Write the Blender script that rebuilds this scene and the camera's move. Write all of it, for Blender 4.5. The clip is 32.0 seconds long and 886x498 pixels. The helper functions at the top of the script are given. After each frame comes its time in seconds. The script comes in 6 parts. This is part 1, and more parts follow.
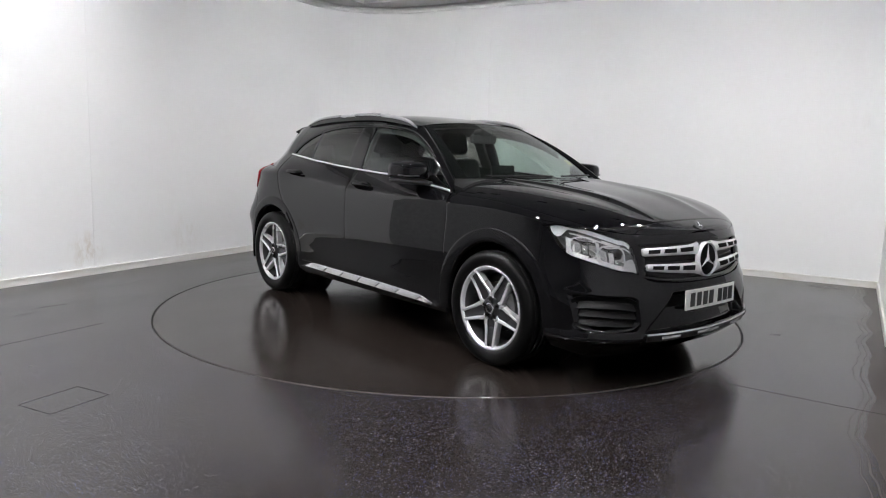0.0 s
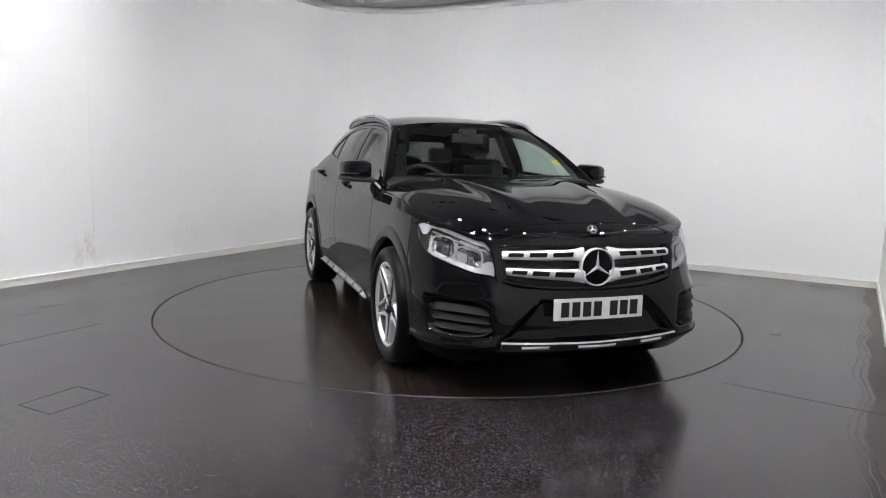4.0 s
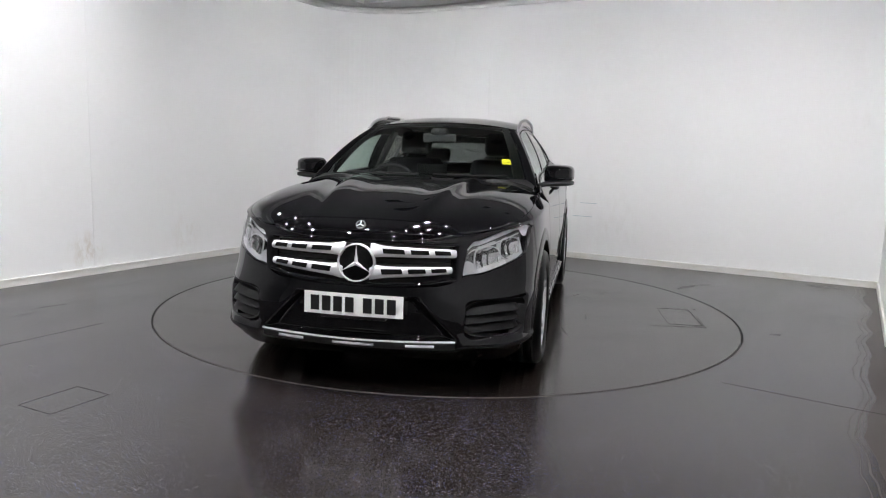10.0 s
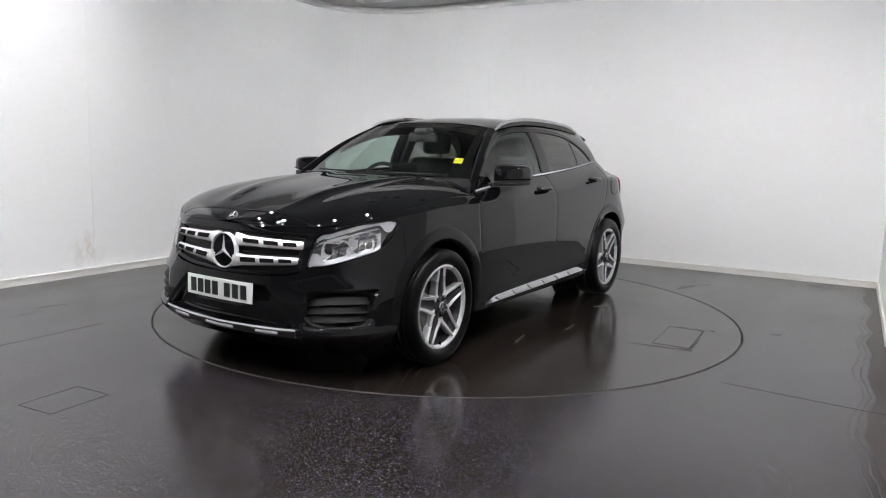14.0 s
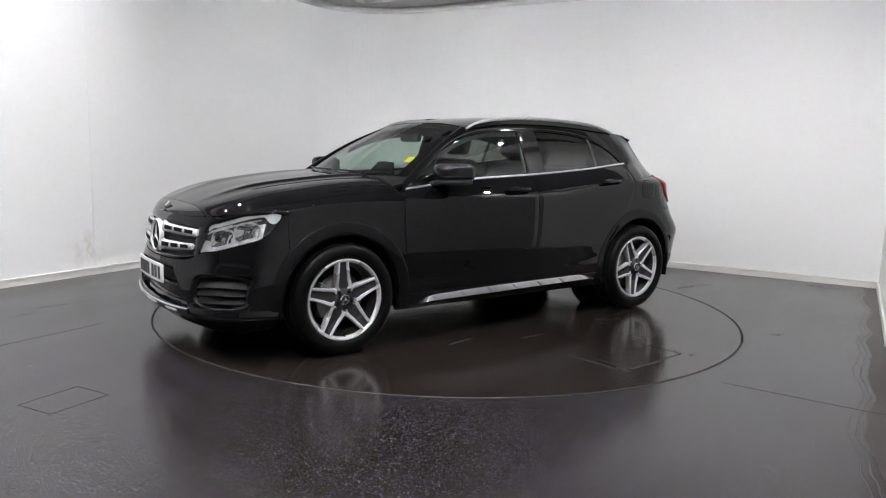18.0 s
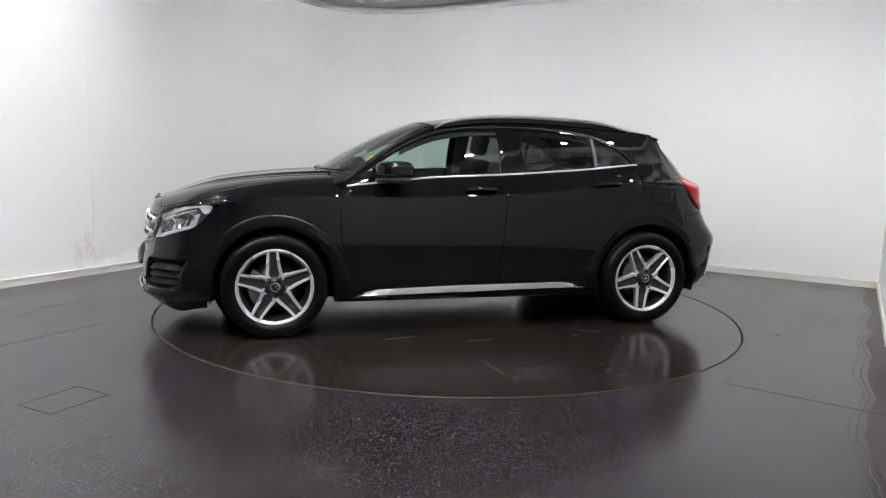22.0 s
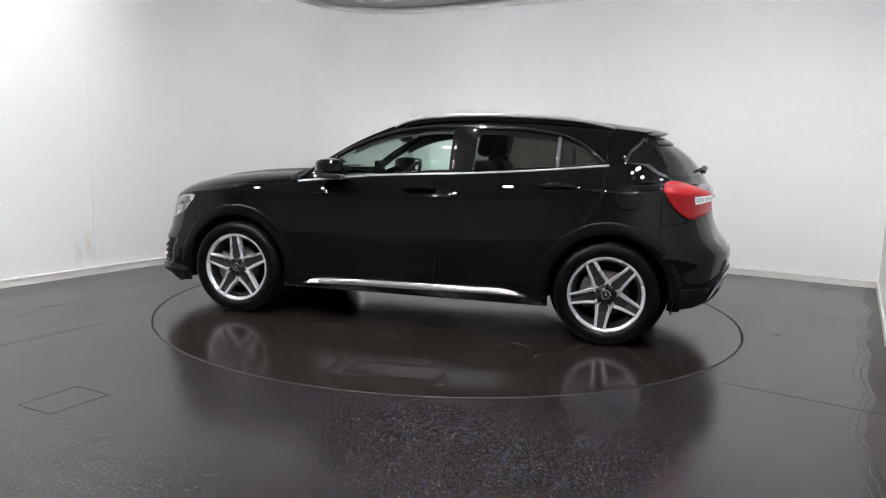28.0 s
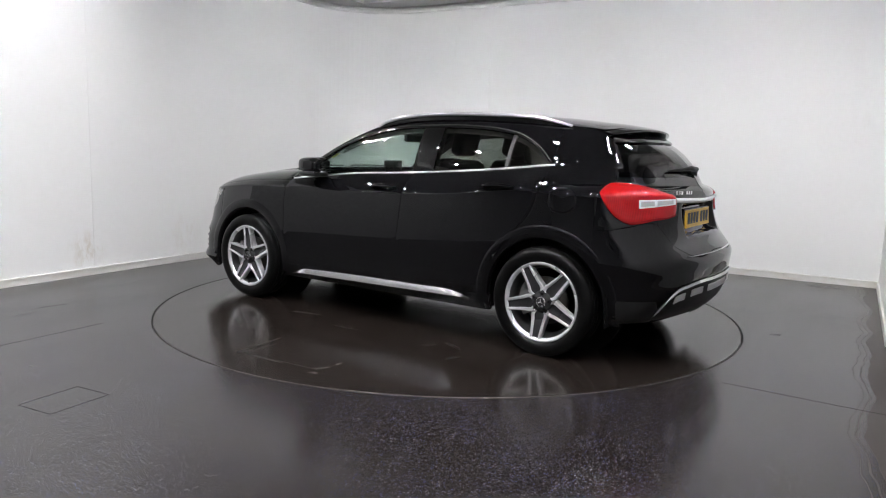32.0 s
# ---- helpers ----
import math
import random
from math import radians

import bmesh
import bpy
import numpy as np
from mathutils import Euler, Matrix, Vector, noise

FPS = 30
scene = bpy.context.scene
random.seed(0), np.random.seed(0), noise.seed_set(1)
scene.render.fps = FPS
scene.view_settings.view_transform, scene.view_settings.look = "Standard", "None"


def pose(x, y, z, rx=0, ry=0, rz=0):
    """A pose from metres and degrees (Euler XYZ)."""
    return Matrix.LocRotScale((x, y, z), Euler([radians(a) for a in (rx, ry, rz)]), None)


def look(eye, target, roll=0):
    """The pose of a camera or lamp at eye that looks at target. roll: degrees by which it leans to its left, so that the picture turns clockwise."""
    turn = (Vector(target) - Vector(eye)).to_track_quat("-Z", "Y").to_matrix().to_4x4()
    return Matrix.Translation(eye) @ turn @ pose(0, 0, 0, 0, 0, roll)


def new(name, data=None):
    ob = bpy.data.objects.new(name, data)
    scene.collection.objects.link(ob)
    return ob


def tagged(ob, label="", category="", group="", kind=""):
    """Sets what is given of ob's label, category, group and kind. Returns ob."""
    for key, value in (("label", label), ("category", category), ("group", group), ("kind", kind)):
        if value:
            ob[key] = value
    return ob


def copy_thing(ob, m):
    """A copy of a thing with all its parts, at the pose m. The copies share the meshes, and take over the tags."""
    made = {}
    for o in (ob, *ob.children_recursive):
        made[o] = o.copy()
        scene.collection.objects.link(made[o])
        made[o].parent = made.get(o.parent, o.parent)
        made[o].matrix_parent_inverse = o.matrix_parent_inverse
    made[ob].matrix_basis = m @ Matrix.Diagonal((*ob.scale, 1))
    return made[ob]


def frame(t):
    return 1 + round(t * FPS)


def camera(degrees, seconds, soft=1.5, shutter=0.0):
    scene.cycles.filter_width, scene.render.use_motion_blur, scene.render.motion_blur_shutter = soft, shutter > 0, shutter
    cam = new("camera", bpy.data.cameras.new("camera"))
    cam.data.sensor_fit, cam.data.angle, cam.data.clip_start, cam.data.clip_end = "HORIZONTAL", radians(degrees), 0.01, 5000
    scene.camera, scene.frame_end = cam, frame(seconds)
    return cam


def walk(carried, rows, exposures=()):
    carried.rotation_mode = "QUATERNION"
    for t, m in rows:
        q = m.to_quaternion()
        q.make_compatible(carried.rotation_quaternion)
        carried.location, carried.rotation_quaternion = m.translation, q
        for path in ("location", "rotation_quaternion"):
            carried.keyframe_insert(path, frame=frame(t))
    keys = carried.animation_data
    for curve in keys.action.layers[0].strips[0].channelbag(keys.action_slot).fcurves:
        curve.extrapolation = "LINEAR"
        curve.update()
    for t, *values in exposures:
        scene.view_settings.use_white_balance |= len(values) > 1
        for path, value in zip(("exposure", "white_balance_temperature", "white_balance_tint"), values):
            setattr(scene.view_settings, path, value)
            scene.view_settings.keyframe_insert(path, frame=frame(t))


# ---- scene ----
# ---- camera ----
cam = camera(63.03, 32.0, soft=1.1)
EYE = (0.0, -5.8055, 1.2626)
YAW, PITCH, ROLL = radians(-0.445), radians(7.928), 1.58
AIM = (EYE[0] + math.sin(YAW) * math.cos(PITCH), EYE[1] + math.cos(YAW) * math.cos(PITCH), EYE[2] - math.sin(PITCH))
walk(cam, [(0.0, look(EYE, AIM, ROLL)), (32.0, look(EYE, AIM, ROLL))])

# ---- light ----
scene.view_settings.exposure = 0.0
world = bpy.data.worlds.new("world")
scene.world = world
world.use_nodes = True
world.node_tree.nodes["Background"].inputs[0].default_value = (0.02, 0.02, 0.02, 1)
world.node_tree.nodes["Background"].inputs[1].default_value = 0.2
LAMP_GLOW = 2050.0


# ---- materials ----
class Mat:
    """A principled material with a few helpers to wire up variation."""

    def __init__(self, name, color, rough=0.5, metal=0.0, spec=0.5, coat=0.0):
        self.m = bpy.data.materials.new(name)
        self.m.use_nodes = True
        self.t = self.m.node_tree
        self.b = self.t.nodes["Principled BSDF"]
        self.put("Base Color", (*color, 1))
        self.put("Roughness", rough)
        self.put("Metallic", metal)
        self.put("Specular IOR Level", spec)
        self.put("Coat Weight", coat)
        self.put("Coat Roughness", 0.02)
        self.co = None

    def put(self, key, value):
        self.b.inputs[key].default_value = value

    def node(self, kind, **sockets):
        n = self.t.nodes.new(kind)
        for key, value in sockets.items():
            n.inputs[key.replace("_", " ")].default_value = value
        return n

    def link(self, a, b):
        self.t.links.new(a, b)

    def coords(self):
        if self.co is None:
            self.co = self.t.nodes.new("ShaderNodeTexCoord").outputs["Object"]
        return self.co

    def noise(self, scale, detail=4.0, rough=0.55, stretch=None):
        n = self.node("ShaderNodeTexNoise", Scale=scale, Detail=detail, Roughness=rough)
        src = self.coords()
        if stretch:
            mp = self.node("ShaderNodeMapping", Scale=stretch)
            self.link(src, mp.inputs["Vector"])
            src = mp.outputs["Vector"]
        self.link(src, n.inputs["Vector"])
        return n.outputs["Fac"]

    def ramp(self, fac, stops):
        r = self.t.nodes.new("ShaderNodeValToRGB")
        els = r.color_ramp.elements
        while len(els) < len(stops):
            els.new(0.5)
        for e, (p, c) in zip(els, stops):
            e.position = p
            e.color = (*c, 1) if len(c) == 3 else (c[0], c[0], c[0], 1)
        self.link(fac, r.inputs["Fac"])
        return r.outputs["Color"]

    def mix(self, fac, a, b, mode="MIX"):
        n = self.t.nodes.new("ShaderNodeMix")
        n.data_type, n.blend_type = "RGBA", mode
        for sock, v in ((n.inputs[0], fac), (n.inputs[6], a), (n.inputs[7], b)):
            if hasattr(v, "links"):
                self.link(v, sock)
            else:
                sock.default_value = v if isinstance(v, float) else (*v, 1)
        return n.outputs[2]

    def to(self, key, out):
        self.link(out, self.b.inputs[key])

    def bump(self, height, strength, dist):
        n = self.node("ShaderNodeBump", Strength=strength, Distance=dist)
        self.link(height, n.inputs["Height"])
        self.link(n.outputs["Normal"], self.b.inputs["Normal"])


def paint_black():
    k = Mat("black_paint", (0.0035, 0.0035, 0.004), 0.25, 0.0, 0.0, 1.0)
    k.put("Coat IOR", 1.49)
    k.to("Roughness", k.ramp(k.noise(3.0), [(0.3, (0.2,)), (0.7, (0.3,))]))
    k.put("Coat Roughness", 0.01)
    return k.m


def plain(name, color, rough, metal=0.0, grain=120.0, amount=0.12, bump=0.0, spec=0.5, coat=0.0):
    """A surface with fine grain and broad unevenness."""
    k = Mat(name, color, rough, metal, spec, coat)
    n = k.noise(grain, 5.0)
    lo, hi = [tuple(c * (1 + s * amount) for c in color) for s in (-1, 1)]
    broad = k.noise(2.2, 2.0)
    c = k.ramp(n, [(0.3, lo), (0.7, hi)])
    k.to("Base Color", k.mix(0.25, c, k.ramp(broad, [(0.3, lo), (0.7, hi)])))
    k.to("Roughness", k.ramp(broad, [(0.3, (max(0.02, rough * 0.85),)), (0.7, (min(1.0, rough * 1.15),))]))
    if bump:
        k.bump(n, bump, 0.002)
    return k.m


def glass(name, tint, rough=0.0):
    k = Mat(name, tint, rough)
    k.put("Transmission Weight", 1.0)
    k.put("IOR", 1.45)
    return k.m


def pane(name, tint, gloss=1.0):
    """Thin pane: a clear tinted sheet that mirrors at glancing angles."""
    m = bpy.data.materials.new(name)
    m.use_nodes = True
    t = m.node_tree
    t.nodes.remove(t.nodes["Principled BSDF"])
    clear, shine, blend = (t.nodes.new(n) for n in ("ShaderNodeBsdfTransparent", "ShaderNodeBsdfGlossy", "ShaderNodeMixShader"))
    lw, pw, sc = t.nodes.new("ShaderNodeLayerWeight"), t.nodes.new("ShaderNodeMath"), t.nodes.new("ShaderNodeMath")
    lw.inputs["Blend"].default_value = 0.5
    pw.operation, sc.operation = "POWER", "MULTIPLY_ADD"
    pw.inputs[1].default_value = 5.0
    sc.inputs[1].default_value, sc.inputs[2].default_value = 0.90, 0.085
    t.links.new(lw.outputs["Facing"], pw.inputs[0])
    t.links.new(pw.outputs[0], sc.inputs[0])
    clear.inputs["Color"].default_value = (*tint, 1)
    shine.inputs["Roughness"].default_value = 0.01
    shine.inputs["Color"].default_value = (gloss, gloss, gloss, 1)
    t.links.new(sc.outputs[0], blend.inputs[0])
    t.links.new(clear.outputs[0], blend.inputs[1])
    t.links.new(shine.outputs[0], blend.inputs[2])
    t.links.new(blend.outputs[0], t.nodes["Material Output"].inputs["Surface"])
    return m


def glow(name, color, strength):
    m = bpy.data.materials.new(name)
    m.use_nodes = True
    b = m.node_tree.nodes["Principled BSDF"]
    b.inputs["Base Color"].default_value = (0.8, 0.8, 0.8, 1)
    b.inputs["Emission Color"].default_value = (*color, 1)
    b.inputs["Emission Strength"].default_value = strength
    return m


def floor_vinyl(name, flecks=True):
    """Dark safety vinyl, flecked blue and white where it is not worn, with a damp film and drying marks."""
    k = Mat(name, (0.03, 0.027, 0.026), 0.2, 0.0, 0.42)
    fine, broad = k.noise(260.0, 3.0), k.noise(0.9, 5.0, 0.6)
    base = k.mix(broad, (0.0118, 0.0090, 0.0076), (0.0180, 0.0142, 0.0122))
    worn = k.ramp(k.noise(1.1, 4.0, 0.6), [(0.36, (0.55,)), (0.62, (1.0,))])
    for scale, seed_at, tint in ((150.0, 0.58, (0.22, 0.22, 0.255)), (118.0, 0.46, (0.075, 0.10, 0.27)), (78.0, 0.70, (0.27, 0.275, 0.34))) if flecks else ():
        cell = k.node("ShaderNodeTexVoronoi", Scale=scale)
        k.link(k.coords(), cell.inputs["Vector"])
        fleck = k.ramp(cell.outputs["Distance"], [(0.0, (1.0,)), (0.17, (1.0,)), (0.27, (0.0,))])
        sep = k.t.nodes.new("ShaderNodeSeparateColor")
        k.link(cell.outputs["Color"], sep.inputs["Color"])
        pick = k.ramp(sep.outputs["Red"], [(seed_at, (0.0,)), (seed_at + 0.3, (1.0,))])
        base = k.mix(k.mix(1.0, k.mix(1.0, fleck, pick, "MULTIPLY"), worn, "MULTIPLY"), base, tint)
    # dull strip along the side wall that the film does not reach, with drying lines at its edge
    at = k.t.nodes.new("ShaderNodeSeparateXYZ")
    k.link(k.coords(), at.inputs[0])
    wob = k.node("ShaderNodeMath")
    wob.operation = "MULTIPLY_ADD"
    k.link(k.noise(1.3, 2.5, 0.45), wob.inputs[0])
    wob.inputs[1].default_value = 0.30
    k.link(at.outputs["X"], wob.inputs[2])
    step = k.node("ShaderNodeMapRange", From_Min=3.04, From_Max=3.24, To_Min=0.0, To_Max=1.0)
    k.link(wob.outputs[0], step.inputs["Value"])
    dry = k.ramp(step.outputs[0], [(0.18, (0.0,)), (0.21, (0.6,)), (0.25, (0.0,)), (0.34, (0.0,)), (0.37, (0.8,)), (0.42, (0.1,)), (0.52, (0.2,)), (0.56, (1.0,))])
    streak = k.noise(1.6, 6.0, 0.65, (1.0, 0.35, 1.0))
    sheen = k.ramp(streak, [(0.30, (0.17,)), (0.5, (0.205,)), (0.72, (0.26,))] if flecks else [(0.30, (0.125,)), (0.5, (0.165,)), (0.72, (0.24,))])
    k.to("Roughness", k.mix(dry, sheen, (0.36, 0.36, 0.36)))
    k.to("Base Color", k.mix(dry, base, (0.030, 0.023, 0.019)))
    k.bump(fine, 0.04, 0.001)
    return k.m


def wall_paint():
    k = Mat("white_wall_paint", (0.8, 0.8, 0.79), 0.55)
    broad, scuff = k.noise(0.5, 3.0), k.noise(3.0, 7.0, 0.65, (1.0, 1.0, 0.25))
    c = k.mix(broad, (0.79, 0.79, 0.785), (0.83, 0.83, 0.825))
    spots = k.ramp(scuff, [(0.0, (0.0,)), (0.66, (0.0,)), (0.8, (0.35,))])
    c = k.mix(spots, c, (0.62, 0.60, 0.56))
    # brown smears low on the side wall and hand marks
    for at, size, tint in (((-3.318, -0.93, 0.23), 0.22, (0.50, 0.42, 0.32)), ((-3.318, 0.2, 0.30), 0.26, (0.70, 0.67, 0.62)), ((0.4, 3.212, 0.45), 0.5, (0.74, 0.73, 0.71))):
        d = k.node("ShaderNodeVectorMath")
        d.operation = "DISTANCE"
        k.link(k.coords(), d.inputs[0])
        d.inputs[1].default_value = at
        near = k.node("ShaderNodeMapRange", From_Min=0.0, From_Max=size, To_Min=1.0, To_Max=0.0)
        k.link(d.outputs["Value"], near.inputs["Value"])
        smear = k.ramp(k.noise(14.0, 8.0, 0.7, (1.0, 1.0, 0.4)), [(0.45, (0.0,)), (0.7, (0.9,))])
        c = k.mix(k.mix(1.0, near.outputs[0], smear, "MULTIPLY"), c, tint)
    k.to("Base Color", c)
    k.bump(k.noise(22.0, 2.0), 0.02, 0.002)
    return k.m


def skirting_paint():
    k = Mat("white_skirting_paint", (0.75, 0.74, 0.72), 0.4)
    dirt = k.noise(5.0, 8.0, 0.7, (1.0, 1.0, 3.0))
    k.to("Base Color", k.ramp(dirt, [(0.45, (0.78, 0.77, 0.74)), (0.66, (0.73, 0.70, 0.64)), (0.84, (0.46, 0.37, 0.28))]))
    return k.m


def red_lens():
    """Glossy red lens with fine upright flutes in its depth."""
    k = Mat("red_lamp_lens", (0.5, 0.002, 0.006), 0.3, 0.0, 0.05, 1.0)
    wave = k.node("ShaderNodeTexWave", Scale=30.0, Distortion=0.6)
    k.link(k.coords(), wave.inputs["Vector"])
    k.to("Base Color", k.mix(k.ramp(k.noise(9.0, 3.0), [(0.35, (0.0,)), (0.65, (1.0,))]), k.ramp(wave.outputs["Fac"], [(0.1, (0.25, 0.0004, 0.002)), (0.9, (0.31, 0.0005, 0.003))]), (0.36, 0.0008, 0.004)))
    return k.m


PAINT = paint_black()
TRIM = plain("black_plastic", (0.008, 0.008, 0.008), 0.45, bump=0.1, grain=300.0, spec=0.35)
ARCH = plain("satin_black_plastic", (0.004, 0.004, 0.0045), 0.2, grain=300.0, spec=0.3)
GLOSS_TRIM = plain("gloss_black_trim", (0.004, 0.004, 0.004), 0.08, spec=0.5)
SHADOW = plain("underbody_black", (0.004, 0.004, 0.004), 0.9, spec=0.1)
CHROME = plain("chrome", (0.82, 0.82, 0.83), 0.07, 1.0, 30.0, 0.03)
SATIN = plain("satin_silver", (0.74, 0.74, 0.75), 0.32, 0.55, 200.0, 0.05)
BRUSHED = plain("brushed_steel", (0.72, 0.72, 0.73), 0.22, 1.0, 150.0, 0.06)
ALLOY = plain("machined_alloy", (0.74, 0.74, 0.75), 0.28, 0.6, 400.0, 0.05)
BARREL = plain("dark_barrel", (0.04, 0.04, 0.041), 0.35, 0.6, 300.0, 0.06)
ALLOY_DARK = plain("grey_painted_alloy", (0.045, 0.045, 0.048), 0.26, 0.45, 300.0, 0.06)
RUBBER = plain("tyre_rubber", (0.0035, 0.0035, 0.0035), 0.32, 0.0, 200.0, 0.15, 0.2, spec=0.14)
IRON = plain("brake_iron", (0.08, 0.075, 0.07), 0.35, 1.0, 60.0, 0.15)
CALIPER = plain("grey_caliper", (0.12, 0.12, 0.12), 0.45, 0.5)
CABIN = plain("dark_cabin_plastic", (0.03, 0.03, 0.03), 0.6, 0.0, 200.0, 0.15, 0.2)
LEATHER = plain("black_leather", (0.018, 0.018, 0.019), 0.55, 0.0, 90.0, 0.15, 0.25, spec=0.2)
LINING = plain("grey_headlining", (0.16, 0.155, 0.15), 0.9, 0.0, 260.0, 0.1, 0.2)
PLATE_W = plain("white_plate", (0.78, 0.78, 0.76), 0.35, 0.0, 20.0, 0.03)
PLATE_Y = plain("yellow_plate", (0.80, 0.50, 0.02), 0.35, 0.0, 20.0, 0.03)
INK = plain("black_ink", (0.008, 0.008, 0.008), 0.4)
STICKER = plain("yellow_sticker", (0.85, 0.78, 0.03), 0.5, 0.0, 40.0, 0.04)
SILVER_REFLECTOR = plain("lamp_reflector", (0.76, 0.76, 0.77), 0.18, 0.6, 40.0, 0.04)
CURTAIN = plain("dark_grey_curtain", (0.32, 0.32, 0.323), 0.9, 0.0, 20.0, 0.2)
LAMP_DARK = plain("lamp_housing_dark", (0.07, 0.07, 0.073), 0.25, 0.2)
LAMP_GREY = plain("lamp_housing_grey", (0.27, 0.27, 0.28), 0.3, 0.2)
LENS = pane("clear_lamp_lens", (0.97, 0.97, 0.97))
RED_LENS = red_lens()
RED_DEEP = plain("deep_red_lens", (0.20, 0.001, 0.003), 0.10, spec=0.4)
WHITE_LENS = plain("white_lamp_lens", (0.78, 0.79, 0.82), 0.15, 0.1)
WINDSCREEN = pane("windscreen_glass", (0.72, 0.80, 0.76))
SIDE_GLASS = pane("green_side_glass", (0.66, 0.78, 0.72))
REAR_GLASS = pane("dark_rear_glass", (0.17, 0.175, 0.17))
VENT = plain("matt_vent_plastic", (0.006, 0.006, 0.006), 0.5, 0.0, 300.0, 0.1, spec=0.14)
PRIVACY = pane("privacy_glass", (0.27, 0.27, 0.25))
FLOOR = floor_vinyl("speckled_floor_vinyl")
TABLE_TOP = floor_vinyl("worn_turntable_vinyl", False)
RIM = plain("worn_lit_steel_rim", (0.10, 0.093, 0.088), 0.4, 0.3, 60.0, 0.3)
SEAL = plain("grey_window_seal", (0.04, 0.04, 0.041), 0.45, 0.0, 200.0, 0.08)
TREAD = plain("brushed_tread_metal", (0.58, 0.58, 0.59), 0.24, 0.95, 220.0, 0.15)
RAIL = plain("brushed_rail_metal", (0.62, 0.62, 0.63), 0.28, 0.8, 150.0, 0.05)
BRIGHT = plain("bright_trim_metal", (0.78, 0.78, 0.79), 0.22, 0.5, 120.0, 0.03)
WALL = wall_paint()
SKIRT = skirting_paint()
CEIL = plain("white_ceiling", (0.72, 0.72, 0.71), 0.8, 0.0, 40.0, 0.04)
PANEL_GLOW = glow("lamp_diffuser", (0.985, 0.98, 1.008), LAMP_GLOW)
# glow of the unseen spotlights added to brighten the walls
WALL_FILL_GLOW = glow("wall_fill_diffuser", (0.985, 0.98, 1.008), 322.0)
DARK_CEIL = plain("grey_ceiling", (0.20, 0.20, 0.20), 0.9, 0.0, 30.0, 0.1)
SEAM = plain("dark_floor_seam", (0.006, 0.006, 0.006), 0.6)
FAINT = plain("worn_floor_joint", (0.0185, 0.015, 0.013), 0.235, 0.0, 14.0, 0.5)
DAMP = plain("damp_floor_mark", (0.012, 0.010, 0.009), 0.34, 0.0, 30.0, 0.3, spec=0.34)
SCUFF = plain("blue_scuff", (0.30, 0.40, 0.46), 0.6)


# ---- mesh helpers ----
def mesh_of(name, verts, faces, mat, smooth=True):
    me = bpy.data.meshes.new(name)
    me.from_pydata([tuple(map(float, v)) for v in verts], [], faces)
    me.materials.append(mat)
    if smooth:
        me.polygons.foreach_set("use_smooth", [True] * len(me.polygons))
    me.update()
    return me


def part(name, data, mat=None, parent=None, label=""):
    """Links a mesh or bmesh as one object under a thing or part."""
    if isinstance(data, bmesh.types.BMesh):
        me = bpy.data.meshes.new(name)
        data.to_mesh(me)
        data.free()
        me.materials.append(mat)
        data = me
    ob = new(name, data)
    if parent:
        ob.parent = parent
    return tagged(ob, label)


def curve(*pts):
    """A smooth function through (x, value) pairs."""
    pts = sorted(pts)
    x, y = np.array([p[0] for p in pts], float), np.array([p[1] for p in pts], float)
    h, d = np.diff(x), np.diff(y) / np.diff(x)
    m = np.zeros(len(x))
    m[0], m[-1] = d[0], d[-1]
    for i in range(1, len(x) - 1):
        m[i] = (d[i - 1] * h[i] + d[i] * h[i - 1]) / (h[i] + h[i - 1])
        if d[i - 1] * d[i] <= 0:
            m[i] *= 0.35

    def f(q):
        q = np.clip(np.asarray(q, float), x[0], x[-1])
        i = np.clip(np.searchsorted(x, q) - 1, 0, len(h) - 1)
        s = (q - x[i]) / h[i]
        return ((1 + 2 * s) * (1 - s) ** 2 * y[i] + s * (1 - s) ** 2 * h[i] * m[i]
                + s * s * (3 - 2 * s) * y[i + 1] + s * s * (s - 1) * h[i] * m[i + 1])
    return f


def film(name, P, mat, hub=(0, 0, 0.75)):
    """A single clear layer of glass from a grid of points."""
    P = np.array(P, float)
    n, m = P.shape[:2]
    N = np.cross(np.gradient(P, axis=0), np.gradient(P, axis=1))
    flip = float((N * (P - np.array(hub))).sum()) < 0
    faces = []
    for i in range(n - 1):
        for j in range(m - 1):
            f = (i * m + j, (i + 1) * m + j, (i + 1) * m + j + 1, i * m + j + 1)
            faces.append(f[::-1] if flip else f)
    return mesh_of(name, P.reshape(-1, 3), faces, mat)


